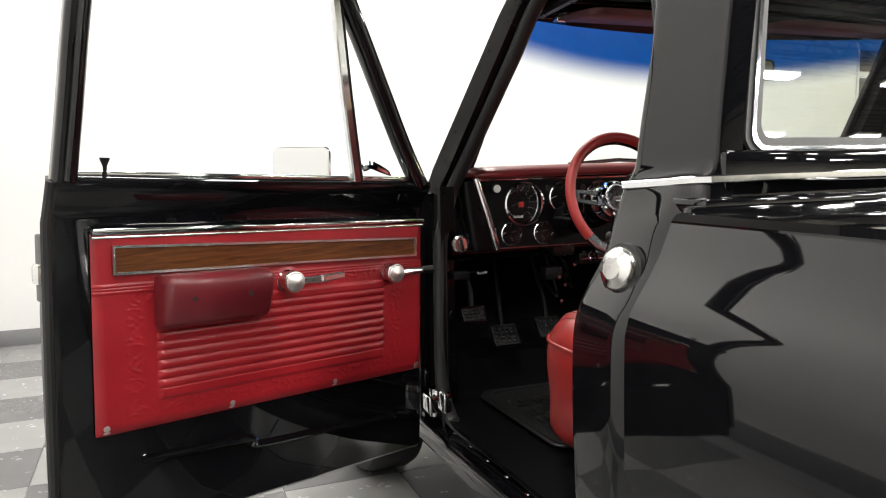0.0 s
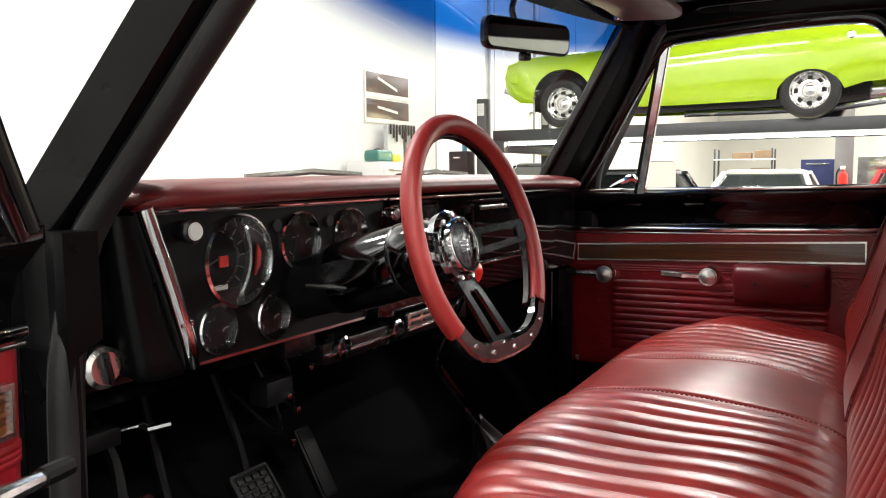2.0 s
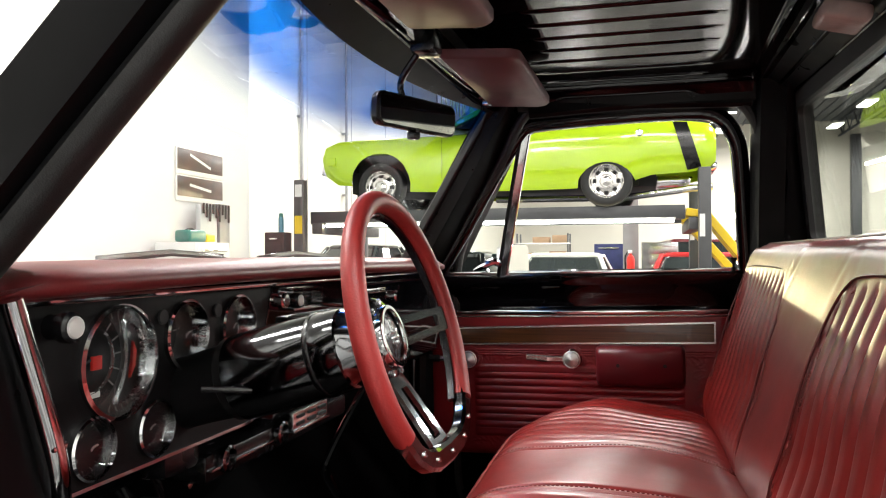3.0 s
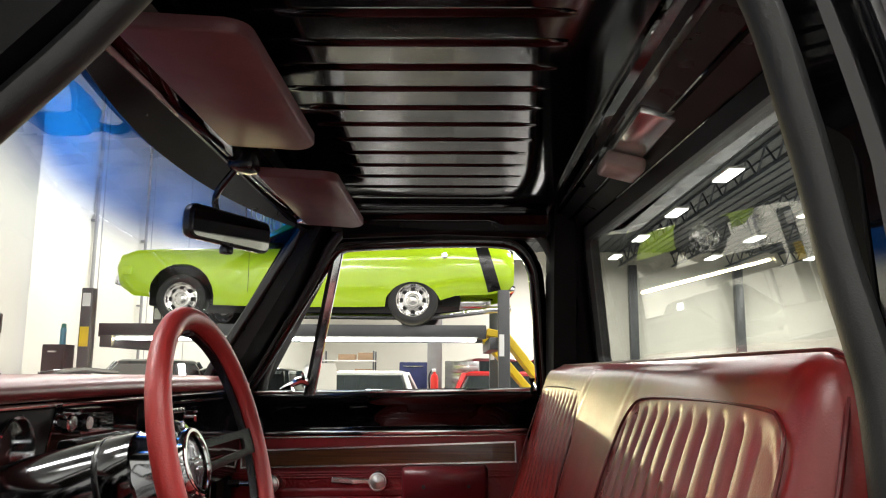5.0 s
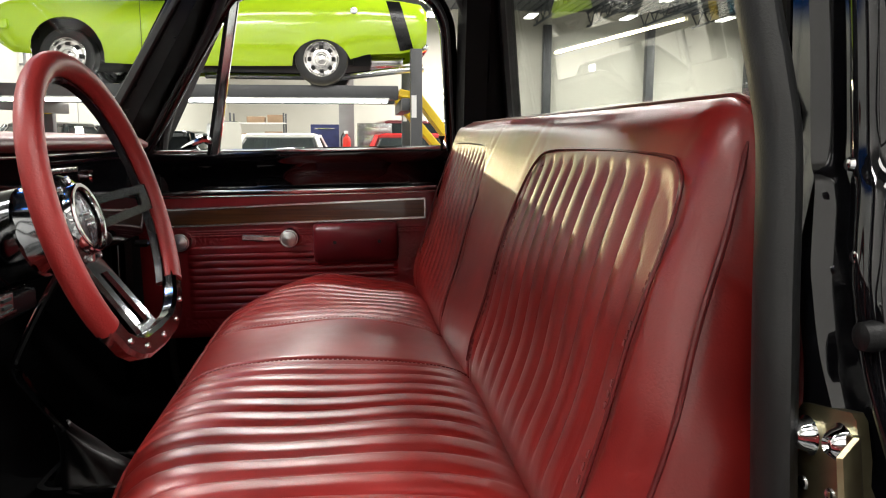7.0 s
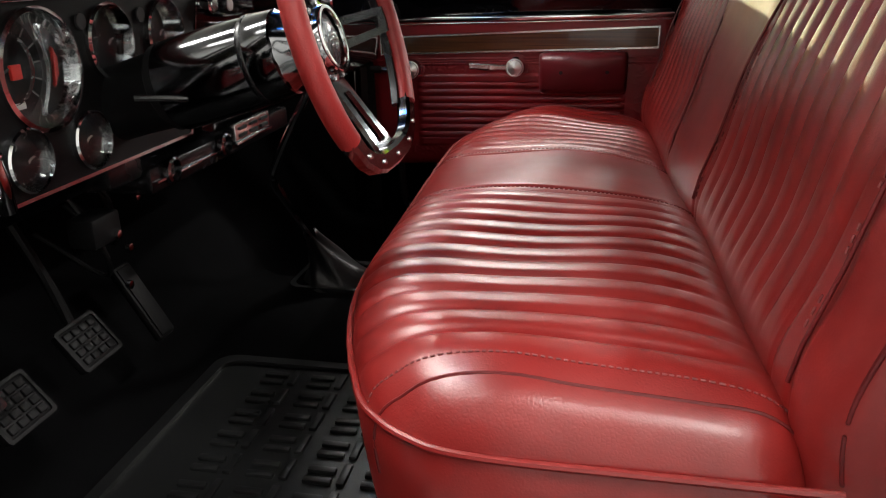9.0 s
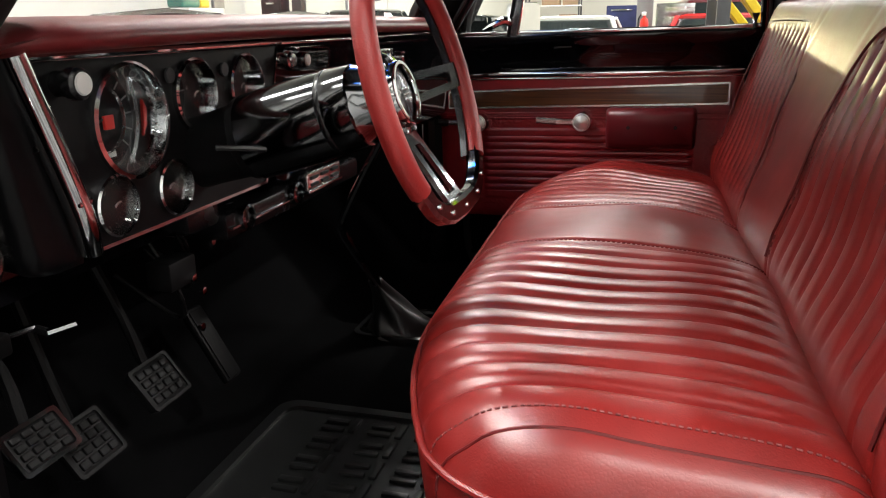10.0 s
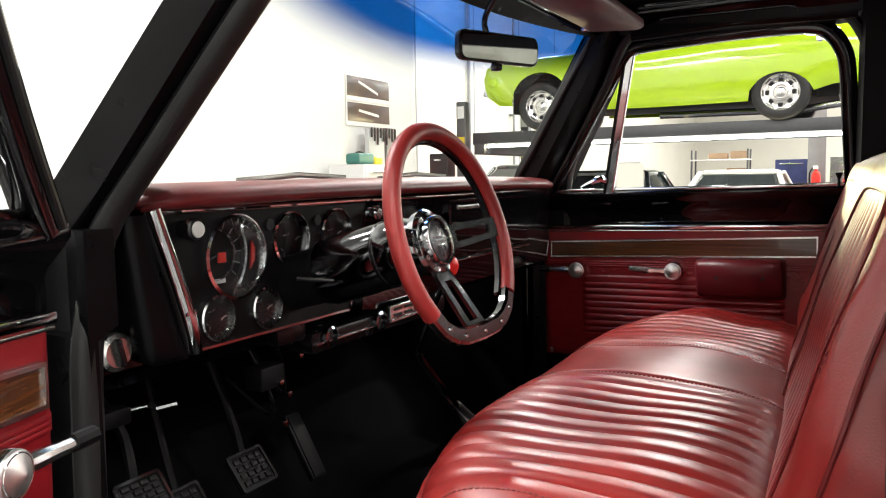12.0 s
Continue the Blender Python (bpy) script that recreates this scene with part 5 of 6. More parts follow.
glove = part("glove_box", plate(rounded(0.115, 0.60, 1.03, 1.162, 0.010), xz(), 0.004, -0.008, edge=0.004), BLACK, dash, "black glove box door with a chrome lock")
part("glove_lock", lathe([(0.013, 0), (0.013, 0.010), (0.010, 0.014), (0, 0.014)], pose(0.355, -0.008, 1.128) @ FACE, 18), CHROME, glove)
part("glove_line", box(0.10, 0.62, -0.004, 0.004, 1.016, 1.020, 0.001), CHROME, dash)
part("passenger_emblem", box(0.15, 0.30, -0.012, -0.006, 1.140, 1.150, 0.001), SILVER, glove)
# air unit under the dash
unit = part("air_unit", box(-0.40, 0.10, 0.0, 0.16, 0.905, 0.945, 0.008), BLACK_TRIM, dash, "black under-dash air unit with a chrome control face")
part("control_face", box(-0.155, -0.015, -0.010, 0.0, 0.927, 0.957, 0.003), ALLOY, unit, "bright metal control plate")
part("control_rim", box(-0.157, -0.013, -0.013, -0.002, 0.9230, 0.9275, 0.001), CHROME, unit)
part("unit_moulding", box(-0.395, -0.165, -0.006, 0.002, 0.922, 0.926, 0.001), CHROME, unit)
for x in (-0.130, -0.086, -0.042):
    for z in (0.936, 0.948):
        part("slot", box(x - 0.014, x + 0.014, -0.0125, -0.009, z - 0.0025, z + 0.0025), UNDER, unit)
for x in (-0.355, -0.19):
    m = pose(x, -0.002, 0.932) @ FACE
    v = part("round_vent", lathe([(0.019, 0), (0.019, 0.008), (0.015, 0.010), (0.014, -0.01), (0, -0.012)], m, 24), DARKCHROME, unit)
    for k in range(3):
        part("fin", box(-0.014, 0.014, -0.002, 0.002, -0.008, 0.004, 0, m @ Matrix.Rotation(radians(60 * k), 4, "Z")), BLACK_TRIM, v)

# kick panel fittings by the driver's feet
m = pose(-0.784, 0.036, 0.990) @ FACE
v = part("air_knob", lathe([(0.026, 0), (0.026, 0.012), (0.020, 0.016), (0, 0.014)], m, 24), ALLOY, truck, "round chrome air vent knob")
part("grip", box(-0.004, 0.004, -0.020, 0.020, 0.012, 0.024, 0.002, m @ Matrix.Rotation(radians(12), 4, "Z")), BLACK_TRIM, v)
bm = loft([[(xa + 0.016, 0.10, z), (xa + 0.010, 0.04, z), (xa + 0.002, 0.010, z), (xa + 0.008, -0.004, z), (xa + 0.020, -0.010, z), (xb, -0.010, z), (xb + 0.012, 0.02, z), (xb + 0.012, 0.10, z)] for z, xa, xb in ((0.966, -0.750, -0.694), (0.974, -0.762, -0.694), (0.99, -0.766, -0.700), (1.05, -0.776, -0.716), (1.13, -0.788, -0.738), (1.172, -0.793, -0.750))])
bmesh.ops.recalc_face_normals(bm, faces=bm.faces[:])
part("dash_end", bm, DULL, dash, sharp=60)
part("release_bracket", box(-0.800, -0.748, 0.045, 0.075, 0.880, 0.905, 0.004), BLACK_MATT, truck)
part("brake_release", tube([(-0.765, 0.066, 0.896), (-0.752, 0.054, 0.899), (-0.731, 0.030, 0.905)], 0.004, 8), CHROME, truck, "chrome parking brake release rod")
part("release_grip", tube([(-0.735, 0.012, 0.901), (-0.714, -0.006, 0.905)], 0.005, 8), DARKCHROME, truck)
part("release_shaft", tube([(-0.731, 0.030, 0.903), (-0.733, 0.012, 0.901)], 0.0045, 8), BLACK_MATT, truck)
part("fuse_block", box(-0.50, -0.44, 0.03, 0.07, 0.86, 0.90, 0.004), BLACK_MATT, truck)
for k, (x, y, z) in enumerate(((-0.43, 0.06, 0.86), (-0.47, 0.05, 0.80), (-0.40, 0.08, 0.82))):
    part("cable", tube(smooth_path([(x, 0.10, 0.95), (x + 0.01, y, z + 0.05), (x + 0.03, y + 0.02, z), (x + 0.02, 0.16, z + 0.06)], 5), 0.0035, 6), RUBBER, truck)
for x, z in ((-0.435, 0.842), (-0.448, 0.792), (-0.455, 0.868), (-0.40, 0.905)):
    part("cable_clip", lathe([(0.006, 0), (0.006, 0.006), (0, 0.008)], pose(x, 0.03, z) @ FACE, 10), CHROME, truck)


def pedal(name, x, y, z, w, h, tilt, label, arm_to):
    m = pose(x, y, z, tilt, 0, 0)
    p = part(name, box(-w / 2, w / 2, -0.008, 0.008, -h / 2, h / 2, 0.006, m, seg=3), RUBBER, truck, label)
    n = 4
    for i in range(n):
        for j in range(n):
            cx, cz = (i + 0.5) / n * w * 0.84 - w * 0.42, (j + 0.5) / n * h * 0.84 - h * 0.42
            part("pad_rib", box(cx - w * 0.085, cx + w * 0.085, -0.012, -0.006, cz - h * 0.085, cz + h * 0.085, 0.002, m), RUBBER, p)
    part("pedal_rim", ringplate(rounded(-w / 2 - 0.002, w / 2 + 0.002, -h / 2 - 0.002, h / 2 + 0.002, 0.006), rounded(-w / 2 + 0.003, w / 2 - 0.003, -h / 2 + 0.003, h / 2 - 0.003, 0.005), lambda a, b, d: tuple(m @ Vector((a, d, b))), -0.006, -0.010), DARKCHROME if name == "parking_pedal" else RUBBER, p)
    part("pedal_arm", tube(smooth_path([tuple(m @ Vector((0, 0.01, 0))), (x + 0.005, y + 0.05, z + 0.10), arm_to], 5), 0.008, 8), BLACK_MATT, p)
    return p


pedal("parking_pedal", -0.738, 0.050, 0.768, 0.078, 0.050, -38, "parking brake pedal with a bright rim", (-0.77, 0.20, 0.98))
pedal("clutch_pedal", -0.603, 0.115, 0.680, 0.084, 0.068, -38, "ribbed rubber clutch pedal", (-0.58, 0.24, 0.98))
pedal("brake_pedal", -0.442, 0.120, 0.690, 0.084, 0.068, -38, "ribbed rubber brake pedal", (-0.46, 0.24, 0.98))
gas = part("throttle_pedal", box(-0.023, 0.023, -0.008, 0.008, -0.072, 0.072, 0.006, pose(-0.256, 0.145, 0.672, -30, 0, 0)), RUBBER, truck, "long black throttle pedal")
part("pad_face", box(-0.018, 0.018, -0.0105, -0.007, -0.066, 0.066, 0.002, pose(-0.256, 0.145, 0.672, -30, 0, 0)), BLACK_MATT, gas)

# gear lever through its boot
rod = smooth_path([(0.062, -0.050, 0.685), (0.020, -0.046, 0.726), (-0.060, -0.046, 0.800), (-0.112, -0.050, 0.850), (-0.130, -0.062, 0.880), (-0.168, -0.110, 0.952), (-0.222, -0.174, 1.036)], 5)
lever = part("gear_lever", tube(rod, 0.0075, 10, scale=[1.3 - 0.5 * k / (len(rod) - 1) for k in range(len(rod))]), CHROME, truck, "bent chrome gear lever")
part("shift_knob", lathe([(0, -0.024), (0.012, -0.021), (0.020, -0.012), (0.0235, 0), (0.021, 0.011), (0.013, 0.020), (0, 0.0235)], pose(-0.230, -0.180, 1.054), 24), REDBALL, lever, "round red shift knob")
rings = []
for k in range(15):
    f = k / 14
    hw = 0.072 * (1 - f) ** 1.5 + 0.014
    c = Vector((0.115 - 0.066 * f ** 1.3, -0.078 + 0.034 * f, 0.578 + 0.126 * f))
    rings.append([tuple(c + Vector((hw * (1 + 0.10 * math.sin(5 * a + 4 * f)) * math.cos(a), 0.85 * hw * (1 + 0.10 * math.cos(4 * a + 6 * f)) * math.sin(a), 0.006 * math.sin(3 * a + 5 * f)))) for a in [2 * math.pi * i / 28 for i in range(28)]])
part("shift_boot", loft(rings), leather("black_boot_leather", (0.006, 0.006, 0.0065), (0.004, 0.004, 0.0045), 0.40), lever, "creased black leather shift boot", sharp=80)
part("boot_ring", ringplate(rounded(0.030, 0.200, -0.165, 0.008, 0.03), rounded(0.040, 0.190, -0.155, -0.002, 0.026), xy, 0.576, 0.588), CHROME, lever)

# steering column and wheel
C = Vector((-0.453, -0.315, 1.130))
R_, U_ = Vector((1, 0, 0)), Vector((0, 0.27, 0.963))
N_ = R_.cross(U_)
WM = Matrix(((R_.x, U_.x, N_.x, C.x), (R_.y, U_.y, N_.y, C.y), (R_.z, U_.z, N_.z, C.z), (0, 0, 0, 1)))
col = part("steering_column", lathe([(0.0, -0.078), (0.044, -0.078), (0.050, -0.084), (0.053, -0.115), (0.051, -0.120), (0.052, -0.124), (0.054, -0.16), (0.055, -0.20), (0.055, -0.235), (0.050, -0.238), (0.0, -0.238)], WM, 32), COLUMN, truck, "glossy black steering column")
# Added matt sleeve: cuts the column's highlight short of the instrument panel.
part("column_dull_end", lathe([(0.0, -0.236), (0.052, -0.236), (0.053, -0.246), (0.048, -0.25), (0.046, -0.30), (0.046, -0.62)], WM, 32), BLACK_MATT, col, "lower steering column, made matt black to end the gloss")
part("column_collar", lathe([(0.0525, -0.115), (0.0535, -0.117), (0.0535, -0.121), (0.0525, -0.123)], WM, 32), BLACK_TRIM, col)
part("hub_sleeve", lathe([(0.049, -0.082), (0.043, -0.066), (0.041, -0.040)], WM, 12), DARKCHROME, col)
part("signal_lever", tube([tuple(WM @ Vector(p)) for p in ((-0.050, -0.018, -0.20), (-0.062, -0.010, -0.22), (-0.074, 0.0, -0.25))], 0.004, 8), BLACK_TRIM, col, "black signal lever")
part("ignition_lock", lathe([(0.014, 0), (0.014, 0.014), (0.011, 0.018), (0, 0.018)], pose(-0.262, -0.012, 1.055) @ FACE, 18), CHROME, dash)
part("column_bracket", box(-0.49, -0.41, 0.0, 0.14, 0.935, 0.985, 0.012), BLACK_TRIM, col)
RAD = 0.161
HM = WM @ pose(0, 0, -0.030)
sw = part("steering_wheel", lathe([(0.050, -0.012), (0.052, 0.0), (0.048, 0.006), (0.040, 0.008), (0.038, 0.004), (0.0, 0.004)], HM @ pose(0, 0, -0.012), 36), DARKCHROME, truck, "red leather three-spoke steering wheel with a chrome flat bottom")
arc = [tuple(WM @ Vector((RAD * math.cos(radians(a)), RAD * math.sin(radians(a)), 0))) for a in range(-40, 221, 5)]
part("rim_cover", sweep(arc, [(0.0128 * math.cos(t) * (1 + 0.06 * math.cos(2 * t)), 0.0128 * math.sin(t)) for t in [2 * math.pi * k / 16 for k in range(16)]], up=tuple(N_)), GRIP, sw, "red leather rim wrap", sharp=70)
hoop = [(RAD * math.cos(radians(a)), RAD * math.sin(radians(a))) for a in range(-38, -45, -3)] + [(0.104, -0.125), (0.080, -0.138), (0.052, -0.145), (0.0, -0.147), (-0.052, -0.145), (-0.080, -0.138), (-0.104, -0.125)] + [(RAD * math.cos(radians(a)), RAD * math.sin(radians(a))) for a in range(225, 217, -3)]
part("flat_bottom", sweep([tuple(WM @ Vector((a, b, 0))) for a, b in hoop], rect(0.0125, 0.009, 0.004), up=tuple(N_)), DARKCHROME, sw, "chrome flat bottom of the rim")
inner = [tuple(WM @ Vector(((RAD - 0.013) * math.cos(radians(a)), (RAD - 0.013) * math.sin(radians(a)), -0.009))) for a in range(-44, 225, 6)]
part("rim_back", sweep(inner, rect(0.004, 0.005, 0.001), up=tuple(N_)), BLACK_TRIM, sw)
for a, b in ((0.10, -0.127), (0.060, -0.143), (0.0, -0.147), (-0.060, -0.143), (-0.10, -0.127)):
    part("rivet", lathe([(0.0035, 0), (0.003, 0.002), (0, 0.003)], WM @ pose(a, b, 0.009), 10), CHROME, sw)


def spoke(a0, w0, w1, length, r0, material, drop):
    """A flat tapered spoke with a slot, from the hub out along the angle a0."""
    m = WM @ Matrix.Rotation(radians(a0), 4, "Z")
    outer = [(r0, -w0), (length, -w1), (length, w1), (r0, w0)]
    inner = [(r0 + 0.022, -w0 * 0.45), (length - 0.022, -w1 * 0.45), (length - 0.022, w1 * 0.45), (r0 + 0.022, w0 * 0.45)]
    bm = loft([[tuple(m @ Vector((a, b, d + drop * (1 - (a - r0) / (length - r0))))) for a, b in loop] for loop, d in ((outer, -0.003), (outer, 0.003), (inner, 0.003), (inner, -0.003))], loop=True)
    return bm


for a0, mm in ((2, BLACKCHROME), (178, BLACKCHROME), (-90, BLACKCHROME)):
    part("spoke", spoke(a0, 0.020 if a0 != -90 else 0.024, 0.016 if a0 != -90 else 0.030, RAD - 0.008 if a0 != -90 else 0.150, 0.040, mm, -0.042), mm, sw, "slotted chrome spoke")
for k in range(9):
    a = radians(40 * k + 10)
    part("hub_bolt", lathe([(0.0042, 0), (0.004, 0.003), (0.002, 0.003), (0, 0.002)], HM @ pose(0.0445 * math.cos(a), 0.0445 * math.sin(a), -0.005), 8), SILVER, sw)
horn = part("horn_button", lathe([(0.039, -0.010), (0.039, 0.004), (0.0375, 0.0065), (0.034, 0.0065), (0.033, 0.003)], HM, 36), CHROME, sw, "horn button with a chrome ring and glass dome")
part("horn_emblem", lathe([(0.034, -0.002), (0.020, 0.003), (0.0, 0.004)], HM, 28), shader("grey_horn_emblem", (0.010, 0.010, 0.011), 0.25, vary=0.7, vscale=120, color2=(0.10, 0.10, 0.11)), horn)
for k in range(3):
    part("emblem_bar", box(-0.016 + 0.002 * k, 0.016 - 0.002 * k, -0.003, 0.0, 0.004, 0.006, 0.001, HM @ pose(0, 0.006 - 0.006 * k, 0)), SILVER, horn)
dome = part("glass_dome", lathe([(0.034, 0.004), (0.030, 0.0085), (0.020, 0.0125), (0.010, 0.0142), (0, 0.0148)], HM, 32), LENS, horn)
dome.visible_shadow = False

# ---- roof fittings ----
def visor(x0, x1, name):
    loop = rounded(x0, x1, 0, 0.155, (0.012, 0.012, 0.035, 0.035), 5)

    def put(a, b, d):
        return (a, -0.205 - b * 0.97, 1.602 - 0.02 * math.sin(b * 9) + b * 0.08 + d)
    v = part(name, plate(loop, put, 0.009, -0.009, edge=0.004), VISOR, truck, "maroon vinyl sun visor folded up", sharp=60)
    part("visor_rod", tube([(x0 + 0.01, -0.205, 1.604), (x1 - 0.01, -0.205, 1.604)], 0.006, 8), CHROME, v)
    e = x1 if x1 > 0.3 else x0
    part("visor_bracket", box(e - 0.02, e + 0.02, -0.215, -0.185, 1.592, 1.625, 0.006), CHROME, v)
    return v


visor(0.06, 0.545, "sun_visor")
visor(-0.575, -0.130, "sun_visor")
MX = Vector((0.046, -0.165, 1.485))
mm = pose(*MX, 2.5, 0, -24)
rv = part("interior_mirror", loft([[tuple(mm @ Vector((a * k, d, b * k))) for a, b in rounded(-0.112, 0.112, -0.031, 0.031, 0.018)] for d, k in ((0.026, 0.7), (0.022, 0.90), (0.008, 1.0), (-0.004, 1.0), (-0.006, 0.97))]), BLACK_TRIM, truck, "black day-night rear-view mirror")
part("mirror_glass", plate(rounded(-0.105, 0.105, -0.026, 0.026, 0.014), lambda a, b, d: tuple(mm @ Vector((a, d, b))), -0.0085, -0.005), MIRROR, rv)
part("mirror_stem", tube(smooth_path([tuple(mm @ Vector((0, 0.02, 0.005))), (MX.x - 0.005, MX.y + 0.03, MX.z + 0.06), (MX.x - 0.02, MX.y - 0.012, 1.60)], 5), 0.0065, 8), BLACK_TRIM, rv)
part("night_tab", box(-0.010, 0.010, -0.004, 0.016, -0.046, -0.030, 0.004, mm), BLACK_TRIM, rv)
part("mirror_mount", box(MX.x - 0.05, MX.x + 0.01, -0.215, -0.165, 1.590, 1.635, 0.01), BLACK_TRIM, truck)

# ---- rubber mat on the driver's floor ----
mat = thing("floor_mat", "black ribbed rubber floor mat in the driver's footwell", "mat", pose(-0.42, -0.10, 0.514))
part("sheet", plate(rounded(-0.30, 0.27, -0.33, 0.17, 0.04), xy, 0.0, 0.006, edge=0.002), MATRUBBER, mat)
part("border", ringplate(rounded(-0.295, 0.265, -0.325, 0.165, 0.038), rounded(-0.275, 0.245, -0.305, 0.145, 0.03), xy, 0.005, 0.013), MATRUBBER, mat)
for j in range(4):
    for i in range(8):
        x, y = -0.25 + 0.062 * i, -0.26 + 0.085 * j
        part("tread_block", box(x, x + 0.046, y, y + 0.012, 0.005, 0.012, 0.002), MATRUBBER, mat)
        part("tread_block", box(x, x + 0.012, y + 0.020, y + 0.062, 0.005, 0.012, 0.002), MATRUBBER, mat)
        part("tread_block", box(x + 0.024, x + 0.036, y + 0.020, y + 0.062, 0.005, 0.012, 0.002), MATRUBBER, mat)


# ---- cars ----
def car(name, label, m, stations_, arches, paint, ground, cabin, group="", stripe=None, slots=8, ty_r=0.315, shown=True):
    """A car along +y: stations (y, z bottom, z top, half width), wheel centres, and the cabin (y windscreen base, y roof front, y roof rear, y rear base, height)."""
    t = thing(name, label, "car", m, group)
    ys = []
    for (a, b) in zip(stations_, stations_[1:]):
        n = max(1, round(abs(b[0] - a[0]) / 0.07))
        ys += [tuple(p + (q - p) * k / n for p, q in zip(a, b)) for k in range(n)]
    ys.append(stations_[-1])
    half = [(0.90, 0.0), (0.965, 0.14), (0.985, 0.30), (1.0, 0.50), (0.995, 0.62), (0.985, 0.72), (0.955, 0.86), (0.90, 0.95), (0.80, 0.985), (0.40, 1.0), (0.0, 1.005)]
    bm = bmesh.new()
    rows = []
    for y, zb, zt, w in ys:
        ring = [(w * a, y, zb + (zt - zb) * b) for a, b in half] + [(-w * a, y, zb + (zt - zb) * b) for a, b in half[-2::-1]]
        rows.append([bm.verts.new(p) for p in ring])
    for a, b in zip(rows, rows[1:]):
        for i in range(len(a) - 1):
            c = sum((v.co for v in (a[i], a[i + 1], b[i + 1], b[i])), Vector()) / 4
            if any(math.hypot(c.y - ay, c.z - az) < ar for ay, az, ar in arches):
                if abs(c.x) > 0.5:
                    continue
            bm.faces.new((a[i], a[i + 1], b[i + 1], b[i]))
    bm.faces.new(rows[0])
    bm.faces.new(rows[-1][::-1])
    for v in bm.verts:
        for ay, az, ar in arches:
            d = Vector((0, v.co.y - ay, v.co.z - az))
            if v.is_boundary and abs(v.co.x) > 0.5 and d.length < ar * 1.35 and v.co.z > ground + 0.24:
                d = d.normalized() * ar
                v.co.y, v.co.z = ay + d.y, az + d.z
    body = part("body", bm, paint, t, sharp=40)
    zb = min(s[1] for s in stations_)
    part("underbody", box(-0.55, 0.55, stations_[-1][0] + 0.62, stations_[0][0] - 0.3, zb + 0.03, zb + 0.3, 0.02), UNDER, t)
    for ay, az, ar in arches:
        part("wheel_well", box(-0.60, 0.60, ay - ar, ay + ar, max(az - 0.05, zb + 0.04), az + ar + 0.02, 0.02), UNDER, t)
        for s in (-1, 1):
            wheel(t, s * (stations_[len(stations_) // 2][3] - 0.13), ay, ground + ty_r, ty_r, 0.21, s, ALLOY, slots)
    yw, yf, yr, yb, hgt = cabin
    zt = max(s[2] for s in stations_) - 0.01
    w = stations_[len(stations_) // 2][3]
    base = rounded(-w * 0.86, w * 0.86, yb, yw, 0.10, 5)
    top = rounded(-w * 0.64, w * 0.64, yr, yf, 0.12, 5)
    part("cabin_glass", loft([[(a, b, zt - 0.02) for a, b in base], [(a, b, zt + hgt - 0.05) for a, b in top]]), DARKGLASS, t, "dark car windows", sharp=25)
    rt = rounded(-w * 0.66, w * 0.66, yr - 0.03, yf + 0.03, 0.13, 5)
    part("roof", loft([[(a, b, zt + hgt - 0.07) for a, b in rt], [(a, b, zt + hgt - 0.03) for a, b in rt], [(a * 0.9, (b - (yr + yf) / 2) * 0.92 + (yr + yf) / 2, zt + hgt) for a, b in rt]]), paint, t, sharp=50)
    for s in (-1, 1):
        for (y0, y1) in ((yw, yf), (yb, yr)):
            part("pillar", sweep([(s * w * 0.85, y0 * 0.97 + y1 * 0.03, zt - 0.01), (s * w * 0.655, y1, zt + hgt - 0.05)], rect(0.035, 0.03, 0.01)), paint, t)
        part("door_line", box(s * (w + 0.001) - 0.003, s * (w + 0.001) + 0.003, yw + 0.02, yw + 0.0235, zb + 0.16, zt - 0.12), UNDER, t)
    y0, z0, z1, wf = stations_[0]
    part("front_bumper", box(-wf * 0.98, wf * 0.98, y0 - 0.06, y0 + 0.03, z0 - 0.10, z0 + 0.01, 0.02), CHROME, t)
    part("grille", box(-wf * 0.9, wf * 0.9, y0 - 0.02, y0 + 0.012, z0 + 0.03, z1 - 0.02, 0.01), UNDER, t)
    for s in (-1, 1):
        part("headlight", lathe([(0.075, 0), (0.08, 0.02), (0.06, 0.032), (0, 0.036)], pose(s * wf * 0.72, y0 + 0.008, (z0 + z1) / 2 + 0.01, -90, 0, 0), 20), CHROME, t, "round chrome-ringed headlight")
    yt, z0, z1, wt = stations_[-1]
    part("rear_bumper", box(-wt * 0.9, wt * 0.9, yt - 0.02, yt + 0.05, z0 - 0.08, z0 - 0.01, 0.02), CHROME, t)
    return t, body


Z = 1.765
ST = [(3.34, Z + 0.56, Z + 0.74, 0.78), (3.29, Z + 0.44, Z + 0.83, 0.84), (3.12, Z + 0.33, Z + 0.885, 0.875), (2.7, Z + 0.25, Z + 0.905, 0.888), (1.9, Z + 0.215, Z + 0.905, 0.893), (1.2, Z + 0.205, Z + 0.915, 0.895), (0.5, Z + 0.21, Z + 0.97, 0.897), (-0.15, Z + 0.22, Z + 0.985, 0.898), (-0.38, Z + 0.26, Z + 0.982, 0.892), (-0.46, Z + 0.335, Z + 0.98, 0.890), (-0.6, Z + 0.345, Z + 0.975, 0.885), (-1.0, Z + 0.365, Z + 0.945, 0.87), (-1.2, Z + 0.41, Z + 0.915, 0.85), (-1.27, Z + 0.48, Z + 0.84, 0.82)]
lime, lime_body = car("coupe_car", "lime green vintage coupe with black tail stripe on a lift", pose(8.195, 0, 0), ST, [(2.55, Z + 0.31, 0.38), (-0.11, Z + 0.15, 0.345)], LIME, Z, (1.75, 1.10, 0.05, -0.55, 0.40), ty_r=0.288)


